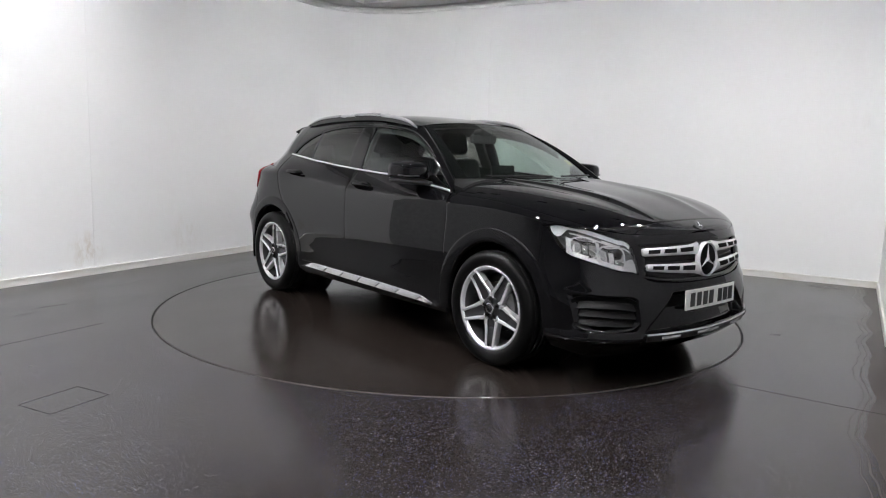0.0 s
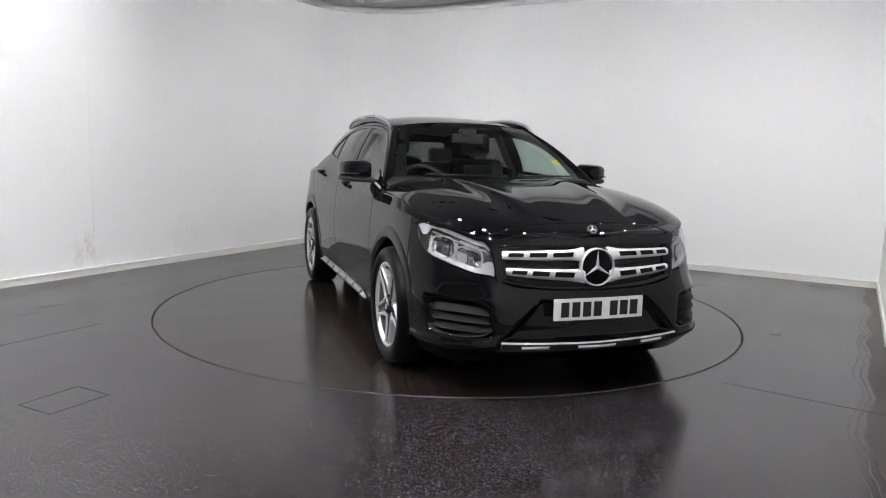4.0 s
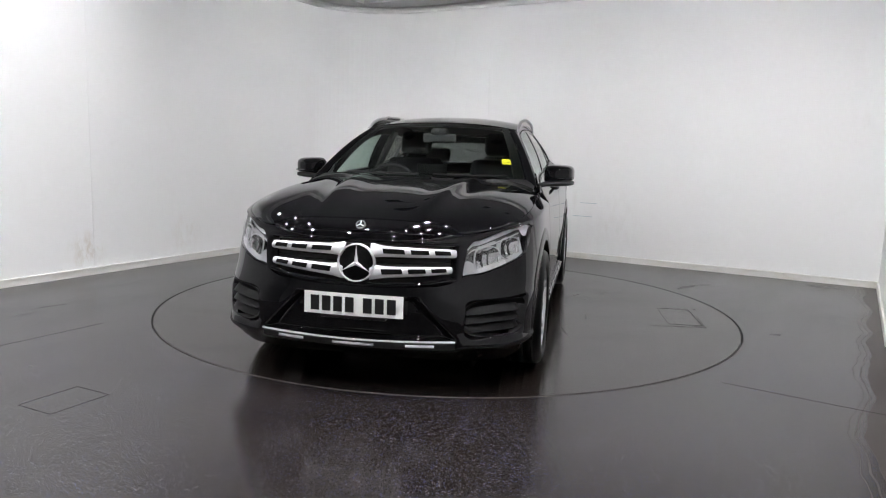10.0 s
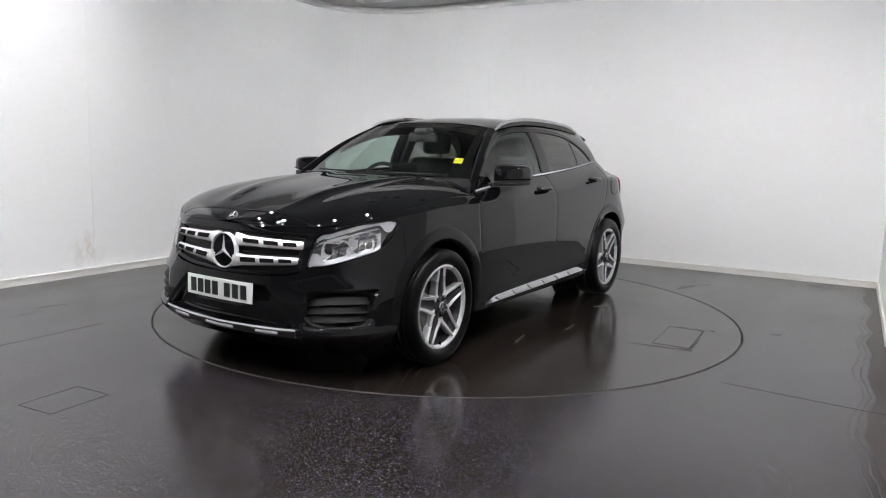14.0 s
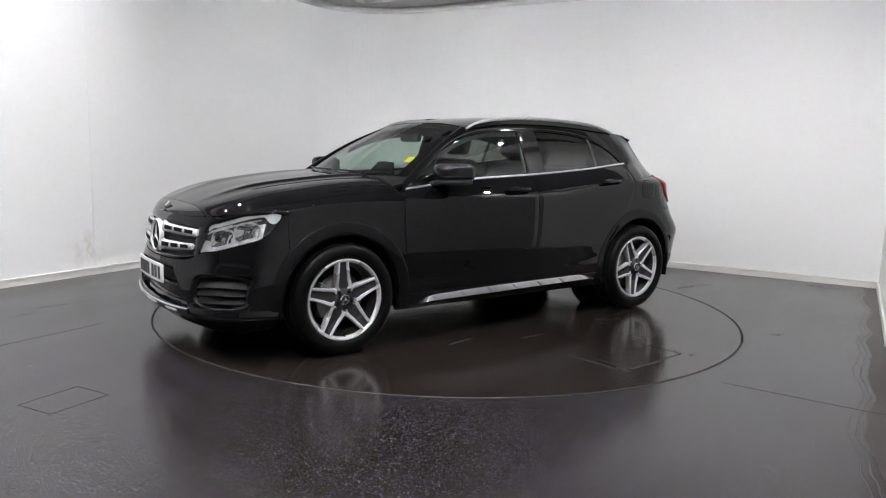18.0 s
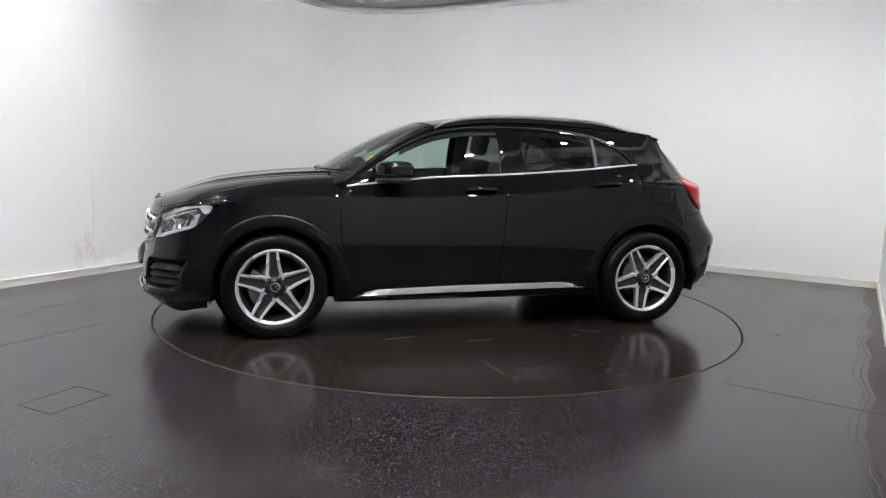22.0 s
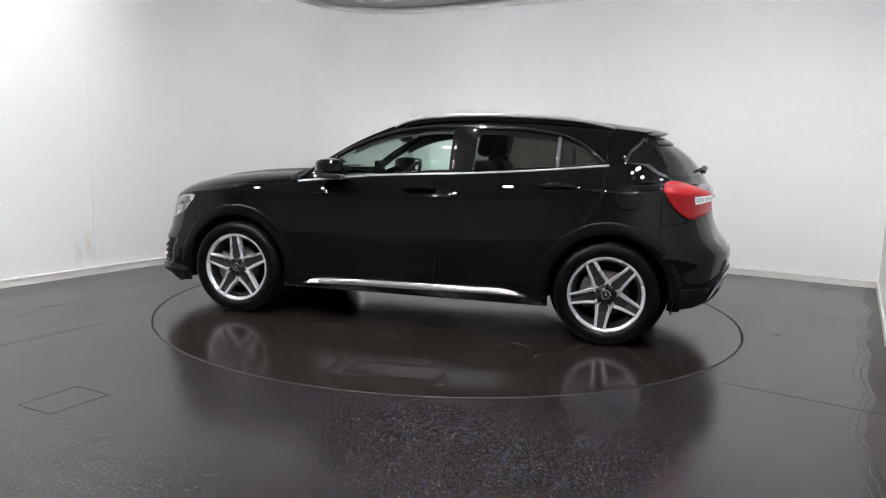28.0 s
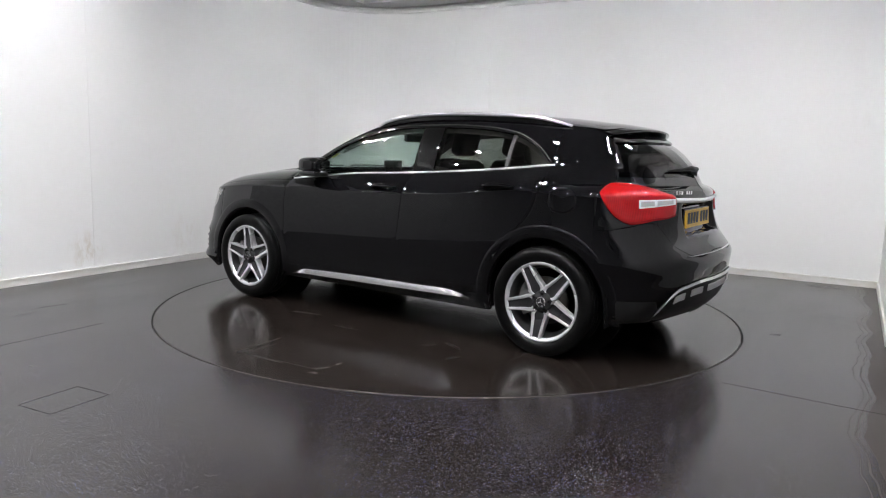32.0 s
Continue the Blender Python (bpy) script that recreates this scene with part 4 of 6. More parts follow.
    em = part("emblem", lathe("emblem", [(R - 0.008, -0.006), (R - 0.0065, 0.006), (R - 0.004, 0.009), (R - 0.001, 0.006), (R + 0.001, -0.02)], BRIGHT, 64), None, grille, "round chrome emblem")
    place = pose(2.205, 0, 0.6806, 0, 0, -90) @ pose(0, 0, 0, 4)
    em.matrix_local = place
    bm = bmesh.new()
    for k in range(3):
        a = math.pi / 2 + k * 2 * math.pi / 3
        tip = (0.090 * math.cos(a), 0.004, 0.090 * math.sin(a))
        l = (0.012 * math.cos(a + 1.05), 0.0, 0.012 * math.sin(a + 1.05))
        r = (0.012 * math.cos(a - 1.05), 0.0, 0.012 * math.sin(a - 1.05))
        c = (0, 0.012, 0)
        vs = [bm.verts.new(q) for q in (tip, l, c, r)]
        bm.faces.new((vs[0], vs[1], vs[2]))
        bm.faces.new((vs[0], vs[2], vs[3]))
    rays = part("emblem_rays", bm, BRIGHT, grille, "three chrome rays")
    rays.matrix_local = place
    back = part("emblem_back", lathe("emblem_back", [(0.0001, 0.0), (R - 0.012, -0.002), (R - 0.012, -0.02)], SHADOW, 48), None, grille, "black emblem backing")
    back.matrix_local = place
    # small badge on the bonnet edge
    bd = part("bonnet_badge", lathe("bonnet_badge", [(0.019, 0.003), (0.021, 0.006), (0.0245, 0.005), (0.026, 0.0), (0.026, -0.01)], CALIPER, 32), None, car, "small round chrome badge")
    core = part("badge_core", lathe("badge_core", [(0.0001, 0.004), (0.0195, 0.003), (0.0195, -0.01)], ALLOY_DARK, 24), None, bd, "grey centre of the badge")
    for k in range(3):
        bm = bmesh.new()
        box(bm, -0.0022, 0.0022, 0.0035, 0.0062, 0.001, 0.020, 0.0008, 1, Matrix.Rotation(2 * math.pi * k / 3, 4, "Y"))
        part("badge_ray", bm, SATIN, bd, "small silver ray of the badge")
    bd.matrix_local = pose(2.135, 0, 0.867, 0, 0, -90) @ pose(0, 0, 0, 40)


def build_headlamps(lamp_low):
    d = np.concatenate([np.linspace(18.1, 46, 36, endpoint=False), np.linspace(46, 54.3, 14)])
    Dg, Hh = np.meshgrid(d, np.linspace(0, 1, 16), indexing="ij")
    Z = lamp_low(Dg) + (lamp_high(Dg) - lamp_low(Dg)) * Hh
    for s in (1, -1):
        m = (lambda P: P) if s > 0 else mirror_y
        lamp = part("headlamp", sheet("headlamp", m(front_skin(Dg * DEG, Z, -0.055)), LAMP_DARK, 0.01), None, car, "headlamp with clear lens and silver reflectors")
        bulge = 0.004 * np.sin(math.pi * Hh)
        lens = part("lens", film("lens", m(front_skin(Dg * DEG, Z, 0.001 + bulge)), LENS), None, lamp, "clear headlamp lens")
        lens.visible_shadow = False
        # bright brow along the top and down the outer edge
        a = np.linspace(18.5, 51.5, 34)
        D2, H2 = np.meshgrid(a, np.linspace(0, 1, 5), indexing="ij")
        wide = 0.13 + 0.66 * np.clip((25 - D2) / 6, 0, 1)
        hh = 1 - 0.04 - wide * (1 - H2)
        zz = lamp_low(D2) + (lamp_high(D2) - lamp_low(D2)) * hh
        part("light_guide", sheet("light_guide", m(front_skin(D2 * DEG, zz, -0.012 - 0.012 * (1 - H2))), WHITE_LENS, 0.006), None, lamp, "white curved light guide")
        D2, H2 = np.meshgrid(np.linspace(26, 51.5, 24), np.linspace(0, 1, 3), indexing="ij")
        zz = lamp_low(D2) + (lamp_high(D2) - lamp_low(D2)) * (0.70 + 0.05 * H2)
        part("brow_line", sheet("brow_line", m(front_skin(D2 * DEG, zz, -0.016)), SILVER_REFLECTOR, 0.005), None, lamp, "thin silver line under the light guide")
        # two dished reflectors, the inner one with a projector lens
        for dc, zc, dd, dz in ((31.5, 0.757, 5.4, 0.052), (43.0, 0.706, 5.6, 0.060)):
            A, K = np.meshgrid(np.linspace(0, 2 * math.pi, 33), np.array([0.03, 0.3, 0.55, 0.75, 0.9, 1.0]), indexing="ij")
            rr = K / (np.abs(np.cos(A)) ** 3 + np.abs(np.sin(A)) ** 3) ** (1 / 3)
            D2 = dc + dd * rr * np.cos(A)
            zz = np.clip(zc + dz * rr * np.sin(A), lamp_low(D2) + 0.006, lamp_high(D2) - 0.02)
            P = front_skin(D2 * DEG, zz, -0.050 + 0.034 * K ** 2)
            bowl = part("reflector", sheet("reflector", m(P), CHROME, 0.004, hub=(1.0, 0, 0.75)), None, lamp, "dished chrome reflector")
            A2, K2 = np.meshgrid(np.linspace(0, 2 * math.pi, 33), np.array([0.98, 1.04, 1.12]), indexing="ij")
            r2 = K2 / (np.abs(np.cos(A2)) ** 3 + np.abs(np.sin(A2)) ** 3) ** (1 / 3)
            D3 = dc + dd * r2 * np.cos(A2)
            z3 = np.clip(zc + dz * r2 * np.sin(A2), lamp_low(D3) + 0.004, lamp_high(D3) - 0.016)
            part("bezel", sheet("bezel", m(front_skin(D3 * DEG, z3, -0.0145 - 0.004 * np.abs(K2 - 1.04) / 0.08)), LAMP_GREY, 0.005), None, lamp, "grey bezel round a reflector")
            for k in range(4):
                q = dc + dd * (-0.75 + 0.5 * k)
                D3, H3 = np.meshgrid(np.array([q, q + 0.35]), np.linspace(-0.7, 0.7, 6), indexing="ij")
                zz = np.clip(zc + dz * H3, lamp_low(D3) + 0.008, lamp_high(D3) - 0.022)
                part("reflector_rib", sheet("reflector_rib", m(front_skin(D3 * DEG, zz, -0.044 + 0.022 * np.abs(H3))), LAMP_DARK, 0.006), None, bowl, "upright rib of the reflector")
        p = front_skin(46.5 * DEG, 0.714, -0.036)
        eye = part("projector", lathe("projector", [(0.0001, 0.014), (0.010, 0.012), (0.018, 0.004), (0.020, 0.0), (0.023, 0.001), (0.024, -0.02)], GLOSS_TRIM, 28), None, lamp, "dark round projector lens")
        eye.matrix_local = pose(p[0], s * p[1], p[2], 0, 0, -90 + s * 38)
        # stepped silver panels between the reflectors
        for a, b, h0, h1, o in ((24, 27.5, 0.05, 0.55, -0.026), (36.4, 38.2, 0.10, 0.66, -0.022), (39.5, 47.5, 0.70, 0.80, -0.022)):
            D2, H2 = np.meshgrid(np.linspace(a, b, 8), np.linspace(h0, h1, 6), indexing="ij")
            zz = lamp_low(D2) + (lamp_high(D2) - lamp_low(D2)) * H2
            part("silver_panel", sheet("silver_panel", m(front_skin(D2 * DEG, zz, o + 0.006 * np.sin(9 * H2))), SILVER_REFLECTOR, 0.006), None, lamp, "stepped silver panel in the lamp")
        # pale tray along the lower edge that widens into the inner corner
        D2, H2 = np.meshgrid(np.linspace(24, 53.8, 30), np.linspace(0, 1, 7), indexing="ij")
        hh = 0.02 + (0.13 + 0.42 * np.clip((D2 - 47) / 6, 0, 1)) * H2
        zz = lamp_low(D2) + (lamp_high(D2) - lamp_low(D2)) * hh
        part("indicator", sheet("indicator", m(front_skin(D2 * DEG, zz, -0.010 - 0.012 * H2)), LAMP_GREY, 0.006), None, lamp, "pale silver tray along the lower lamp edge")


def house_y(x, z):
    """Half width of the upper body at x and height z between belt and roof."""
    zb, zr = belt_z(x), roof_z(x)
    h = np.clip((z - zb) / (zr - zb), 0, 1)
    return belt_y(x) * (1 - h) + roof_y(x) * h + 0.022 * np.sin(math.pi * np.clip(h, 0, 1)) ** 0.9


def ws_point(u, v):
    """Windscreen surface."""
    u, v = np.broadcast_arrays(np.asarray(u, float), np.asarray(v, float))
    xb, xt = 1.02 - 0.21 * u ** 2, 0.265 - 0.04 * u ** 2
    zb, zt = 1.066 + 0 * u, 1.452 - 0.030 * u ** 2
    bow = np.sin(math.pi * v)
    return np.stack([xb + (xt - xb) * v + 0.018 * bow, u * (0.705 + (0.505 - 0.705) * v + 0.010 * bow), zb + (zt - zb) * v + 0.015 * bow], -1)


def build_house():
    # roof
    xs = np.linspace(0.262, -1.64, 60)
    u = np.linspace(-1, 1, 41)
    X = np.repeat(xs[:, None], 41, 1) - 0.05 * u[None, :] ** 2 * np.clip((xs[:, None] + 0.3) / 0.56, 0, 1) + 0.09 * np.abs(u[None, :]) ** 3 * np.clip((-1.2 - xs[:, None]) / 0.4, 0, 1)
    Z = ridge_z(X) + (roof_z(X) - ridge_z(X)) * np.abs(u[None, :]) ** 2.4
    Y = u[None, :] * roof_y(X)
    roof = part("roof", sheet("roof", np.stack([X, Y, Z], -1), PAINT, 0.02, hub=(-0.5, 0, 0)), None, car, "glossy black roof")
    lin = np.stack([X, Y * 0.97, Z - 0.03], -1)
    part("headlining", sheet("headlining", lin, LINING, 0.01, hub=(-0.5, 0, 3)), None, car, "grey headlining")
    # windscreen
    U, V = np.meshgrid(np.linspace(-1, 1, 40), np.linspace(0, 1, 28), indexing="ij")
    ws = part("windscreen", film("windscreen", ws_point(U * 0.985, V * 0.985 + 0.004), WINDSCREEN), None, car, "clear windscreen with a dark border")
    ws.visible_shadow = False
    for nm, u0, u1, v0, v1 in (("screen_border", -0.985, 0.985, 0.0, 0.045), ("screen_border", -0.985, 0.985, 0.93, 0.99), ("screen_border", 0.89, 0.985, 0.04, 0.94), ("screen_border", -0.985, -0.89, 0.04, 0.94)):
        U, V = np.meshgrid(np.linspace(u0, u1, 30), np.linspace(v0, v1, 20), indexing="ij")
        P = ws_point(U, V)
        P[..., 2] -= 0.004
        P[..., 0] -= 0.003
        part(nm, sheet(nm, P, GLOSS_TRIM, 0.003), None, ws, "black printed glass border")
    # side windows: front, rear, quarter
    gl = lambda x, z, out=0.0: np.stack([x, house_y(x, z) + out, z], -1)
    zb2, zt2 = lambda x: belt_z(x) + 0.008, lambda x: np.maximum(win_top(x) - 0.012, belt_z(x) + 0.0085)
    for nm, xa, xb, mat, lab in (("front_side_window", const(-0.235), const(0.875), SIDE_GLASS, "green-tinted front side window"),
                                 ("rear_side_window", const(-0.975), const(-0.40), PRIVACY, "dark tinted rear side window"),
                                 ("quarter_window", const(-1.292), const(-0.985), PRIVACY, "dark tinted quarter window")):
        aa = np.linspace(0, 1, 40)
        xs = (float(np.max(xa(np.array(1.2)))) * (1 - aa) + float(xb(np.array(1.2))) * aa)
        Xg, Hh = np.meshgrid(xs, np.linspace(0, 1, 16), indexing="ij")
        Zg = zb2(Xg) + (zt2(Xg) - zb2(Xg)) * Hh
        for P in (gl(Xg, Zg, -0.006), mirror_y(gl(Xg, Zg, -0.006))):
            part(nm, film(nm, P, mat), None, car, lab).visible_shadow = False
    # pillar covers
    for nm, x0, x1 in (("pillar_cover", -0.405, -0.228), ("window_divider", -0.990, -0.965)):
        Xg, Hh = np.meshgrid(np.linspace(x0, x1, 10), np.linspace(0, 1, 16), indexing="ij")
        Zg = zb2(Xg) + (win_top(Xg) - 0.004 - zb2(Xg)) * Hh
        both(nm, gl(Xg, Zg, 0.0 if nm == "pillar_cover" else -0.001), GLOSS_TRIM if nm == "pillar_cover" else SEAL, 0.02, "gloss black pillar cover" if nm == "pillar_cover" else "slim black window divider", lip=0.002)
    # roof side: from window top to roof edge
    xs = np.linspace(0.24, -1.30, 60)
    Xg, Hh = np.meshgrid(xs, np.linspace(0, 1, 12), indexing="ij")
    zt = np.minimum(win_top(Xg), roof_z(Xg) - 0.01)
    Zg = zt + (roof_z(Xg) - zt) * Hh
    both("roof_side", gl(Xg, Zg), PAINT, 0.03, lip=0.0)
    # A pillar, from the windscreen edge to the window edge
    v = np.linspace(0.0, 1.0, 36)
    E = ws_point(np.ones(36), v * 0.985 + 0.004)
    xs = np.linspace(0.905, 0.24, 36)
    F = gl(xs, np.maximum(win_top(xs), belt_z(xs)))
    P = np.zeros((36, 8, 3))
    for j, w in enumerate(np.linspace(0, 1, 8)):
        P[:, j] = E * (1 - w) + F * w + np.array([0.012, 0.006, 0.012]) * math.sin(math.pi * w)
    both("windscreen_pillar", P, PAINT, 0.03, lip=0.0)
    # black frame of the side windows and its bright line
    xs = np.linspace(0.895, -1.30, 90)
    Xg, Hh = np.meshgrid(xs, np.linspace(0, 1, 4), indexing="ij")
    Zg = np.maximum(win_top(Xg) - 0.016 + 0.018 * Hh, belt_z(Xg) + 0.002)
    both("window_frame", gl(Xg, Zg, 0.002), GLOSS_TRIM, 0.016, "gloss black window frame", lip=0.001)
    xs = np.linspace(0.88, -1.318, 80)
    P = np.zeros((80, 5, 3))
    for j, (dz, dy) in enumerate(((-0.0065, 0.006), (-0.005, 0.011), (0.0, 0.012), (0.005, 0.010), (0.0065, 0.002))):
        P[:, j] = np.stack([xs, belt_y(xs) + dy, belt_z(xs) + dz], -1)
    both("belt_strip", P, BRIGHT, 0.006, "bright metal strip under the windows", lip=0.0)
    # grey seal along the top of the side windows
    Xg, Hh = np.meshgrid(np.linspace(0.60, -1.285, 80), np.linspace(0, 1, 3), indexing="ij")
    Zg = np.maximum(win_top(Xg) - 0.001 + 0.007 * Hh, belt_z(Xg) + 0.004)
    both("window_seal", gl(Xg, Zg, 0.0035), TRIM, 0.006, "thin dark window seal", lip=0.0)
    # dark lining along the inside of the roof edge and round the door openings
    Xg, Hh = np.meshgrid(np.linspace(0.50, -1.28, 60), np.linspace(0, 1, 5), indexing="ij")
    zt = np.minimum(win_top(Xg), roof_z(np.minimum(Xg, 0.2)) - 0.01)
    Zg = np.maximum(zt - 0.055, belt_z(Xg) + 0.004) + (0.055 + 0.02) * Hh * np.clip((zt - belt_z(Xg)) / 0.06, 0, 1)
    both("roof_lining_edge", gl(Xg, Zg, -0.035), CABIN, 0.008, "dark lining along the roof edge", lip=0.0)
    # mirror triangle
    Xg, Hh = np.meshgrid(np.linspace(0.60, 0.90, 14), np.linspace(0, 1, 6), indexing="ij")
    Zg = belt_z(Xg) + np.clip((0.90 - Xg) / 0.30, 0, 1) * 0.085 * Hh
    both("mirror_base", gl(Xg, Zg, 0.004), GLOSS_TRIM, 0.012, "gloss black corner trim at the mirror")
    build_rear_house(gl)
    build_rails()
    build_mirrors()
    build_wipers()
    # yellow sticker inside the screen
    U, V = np.meshgrid(np.linspace(0.80, 0.895, 6), np.linspace(0.26, 0.345, 6), indexing="ij")
    P = ws_point(U, V) - np.array([0.010, 0, 0.006])
    st = part("sticker", sheet("sticker", P, STICKER, 0.001), None, ws, "yellow paper sticker behind the windscreen")
    U, V = np.meshgrid(np.linspace(0.805, 0.89, 6), np.linspace(0.29, 0.302, 3), indexing="ij")
    part("sticker_bar", sheet("sticker_bar", ws_point(U, V) - np.array([0.0085, 0, 0.0045]), plain("sticker_ink", (0.45, 0.40, 0.03), 0.5), 0.0006), None, ws)


def tail_edge(q):
    """Roof edge line from the rear of the side windows round to the tail centre, q 0 to 1."""
    q = np.asarray(q, float)
    ex = curve((0, -1.30), (0.3, -1.43), (0.5, -1.525), (0.62, -1.575), (0.8, -1.635), (1.0, -1.655))(q)
    ey = curve((0, 0.520), (0.3, 0.511), (0.5, 0.507), (0.62, 0.495), (0.8, 0.28), (1.0, 0.0))(q)
    ez = curve((0, 1.432), (0.3, 1.416), (0.5, 1.400), (0.62, 1.382), (0.8, 1.374), (1.0, 1.376))(q)
    return np.stack([ex, ey, ez], -1)


def tail_base(q):
    """Line along the crease from the rear of the side windows round to the tail centre."""
    q = np.asarray(q, float)
    t = curve((0, 0.12), (0.3, 0.30), (0.5, 0.47), (0.62, 0.66), (0.8, 0.955), (0.9, 0.99), (1.0, 1.0))(q)
    x = -1.2 - t * (tail(1.07) - 1.2)
    z = crease(x)
    y = np.maximum(flank(0.95) * np.power(np.maximum(1 - t ** 4, 0), 0.478) - tuck(z), 0)
    phi = np.arcsin(np.clip(t * t, 0, 1))
    x = x + tuck(z) * np.sin(phi) * (1 - 0.62 * np.clip((phi - 1.0) / 0.5, 0, 1))
    return np.stack([x, y, z], -1)


def tail_point(q, v):
    q, v = np.broadcast_arrays(np.asarray(q, float), np.asarray(v, float))
    b, e = tail_base(q), tail_edge(q)
    h = v[..., None]
    P = b * (1 - h) + e * h
    s = np.sin(math.pi * v)
    hollow, bow = np.clip((0.85 - q) / 0.25, 0, 1) * np.clip(0.25 + q / 0.4, 0, 1), np.clip((q - 0.62) / 0.2, 0, 1)
    P[..., 1] -= 0.034 * np.sin(math.pi * v ** 0.65) * hollow
    P[..., 0] -= 0.036 * s * bow
    P[..., 2] += 0.03 * s * bow
    return P


def rear_start(z):
    """The angle at which the wrapped rear meets the rear wing panel."""
    h = np.maximum(np.asarray(z, float), HUB_Z) - HUB_Z
    x = np.maximum(1.663, AXLE + np.sqrt(np.maximum((ARCH_R + 0.02) ** 2 - h ** 2, 0)))
    return np.degrees(np.arcsin(np.clip(((x - 1.2) / (tail(z) - 1.2)) ** (tail_pow(z) / 2), 0, 1)))


def build_rear_house(gl):
    Q, V = np.meshgrid(np.linspace(0.0, 0.62, 30), np.linspace(0, 1, 24), indexing="ij")
    P = tail_point(Q, V)
    # the front edge follows the end of the side windows
    w = np.clip(1 - Q / 0.25, 0, 1)[..., None] ** 2
    zz = crease(np.full_like(V, -1.31)) * (1 - V) + roof_z(np.full_like(V, -1.30)) * V
    zmin = belt_z(np.array(-1.30))
    flat = np.stack([np.full_like(zz, -1.303), np.where(zz > zmin, house_y(np.full_like(zz, -1.303), zz), side_y(np.full_like(zz, -1.303), zz)), zz], -1)
    side = np.where(P[..., 2] > belt_z(P[..., 0]), house_y(P[..., 0], P[..., 2]), side_y(P[..., 0], P[..., 2]))
    k = np.clip((0.60 - Q) / 0.38, 0, 1)
    k = k * k * (3 - 2 * k)
    P[..., 1] = P[..., 1] * (1 - k) + side * k
    P = P * (1 - w) + flat * w
    both("rear_pillar", P, PAINT, 0.02, "glossy black rear pillar", lip=0.0)
    # tailgate frame, glass
    full_q = lambda Q, V, out=0.0: np.concatenate([tail_point(Q, V), mirror_y(tail_point(Q, V))[-2::-1]], axis=0)
    Q, V = np.meshgrid(np.linspace(0.625, 1.0, 30), np.linspace(0.0, 0.14, 6), indexing="ij")
    gate = part("tailgate", sheet("tailgate", full_q(Q, V), PAINT, 0.02, lip=0.0), None, car, "glossy black tailgate")
    Q, V = np.meshgrid(np.linspace(0.623, 0.633, 4), np.linspace(0.13, 1.0, 16), indexing="ij")
    for P in (tail_point(Q, V), mirror_y(tail_point(Q, V))):
        part("tailgate_pillar", sheet("tailgate_pillar", P, PAINT, 0.02), None, gate, "glossy black tailgate side")
    Q, V = np.meshgrid(np.linspace(0.634, 1.0, 34), np.linspace(0.143, 1.0, 20), indexing="ij")
    rw = part("rear_window", film("rear_window", full_q(Q, V), REAR_GLASS), None, car, "dark tinted rear window")
    rw.visible_shadow = False
    Q, V = np.meshgrid(np.linspace(0.626, 1.0, 34), np.linspace(0.80, 1.0, 6), indexing="ij")
    P = full_q(Q, V)
    P[..., 0] -= 0.012
    P[..., 2] += 0.010
    part("spoiler_panel", sheet("spoiler_panel", P, GLOSS_TRIM, 0.016, lip=0.004), None, gate, "gloss black panel under the roof spoiler")
    # lower tailgate and corners
    seam = curve((17, 0.812), (30, 0.838), (46, 0.852), (50, 0.80), (54, 0.72), (58, 0.688), (90, 0.668))
    D, H = np.meshgrid(np.concatenate([np.linspace(47.8, 60, 20), np.linspace(60.5, 90, 50)]), np.linspace(0, 1, 40), indexing="ij")
    Z = seam(D) + 0.004 + (crease(tail_x(D * DEG, 1.0)) - seam(D) - 0.004) * H
    out = -0.058 * np.clip((D - 67.5) / 2.0, 0, 1) * np.clip((Z - 0.765) / 0.02, 0, 1) * np.clip((0.962 - Z) / 0.015, 0, 1)
    part("tailgate_panel", sheet("tailgate_panel", full(rear_skin(D * DEG, Z, out)), PAINT, 0.012), None, gate, "glossy black lower tailgate with a plate recess")
    D, H = np.meshgrid(np.linspace(0, 1, 24), np.linspace(0, 1, 22), indexing="ij")
    W, Z = D, 0.9 + 0 * D
    for _ in range(20):
        D = rear_start(Z) + (47.6 - rear_start(Z)) * W
        Z = 0.5 * Z + 0.5 * (seam(D) + 0.004 + (crease(tail_x(D * DEG, 1.0)) - seam(D) - 0.004) * H)
    both("rear_corner", rear_skin(D * DEG, Z), PAINT, 0.012)
    # bumper
    W, H = np.meshgrid(np.concatenate([np.linspace(17.0, 44, 16), np.linspace(45, 60, 24), np.linspace(61, 90, 20)]), np.linspace(0, 1, 30), indexing="ij")
    W, Z = (W - 17.0) / 73.0, 0.3 + 0.5 * H
    for _ in range(20):
        D = rear_start(Z) + (90 - rear_start(Z)) * W
        Z = 0.5 * Z + 0.5 * (0.262 + (seam(D) - 0.262) * H)
    Z = np.maximum(Z, 0.262 + 0.02 * np.clip((D - 50) / 40, 0, 1) * (1 - H))
    bumper = part("rear_bumper", sheet("rear_bumper", full(rear_skin(D * DEG, Z, 0.006 * np.exp(-((Z - 0.60) / 0.05) ** 2))), PAINT, 0.012), None, car, "glossy black rear bumper")
    W, H = np.meshgrid(np.linspace(0, 1, 24), np.linspace(0, 1, 10), indexing="ij")
    Z = 0.262 + 0.146 * H
    D = rear_start(Z) + (43.5 - rear_start(Z)) * W
    Z = Z - 0.10 * H * np.clip((D - 38) / 6, 0, 1)
    both("bumper_cladding", rear_skin(D * DEG, Z, 0.0035), TRIM, 0.008, "matt black lower bumper cladding", bumper, 0.003)
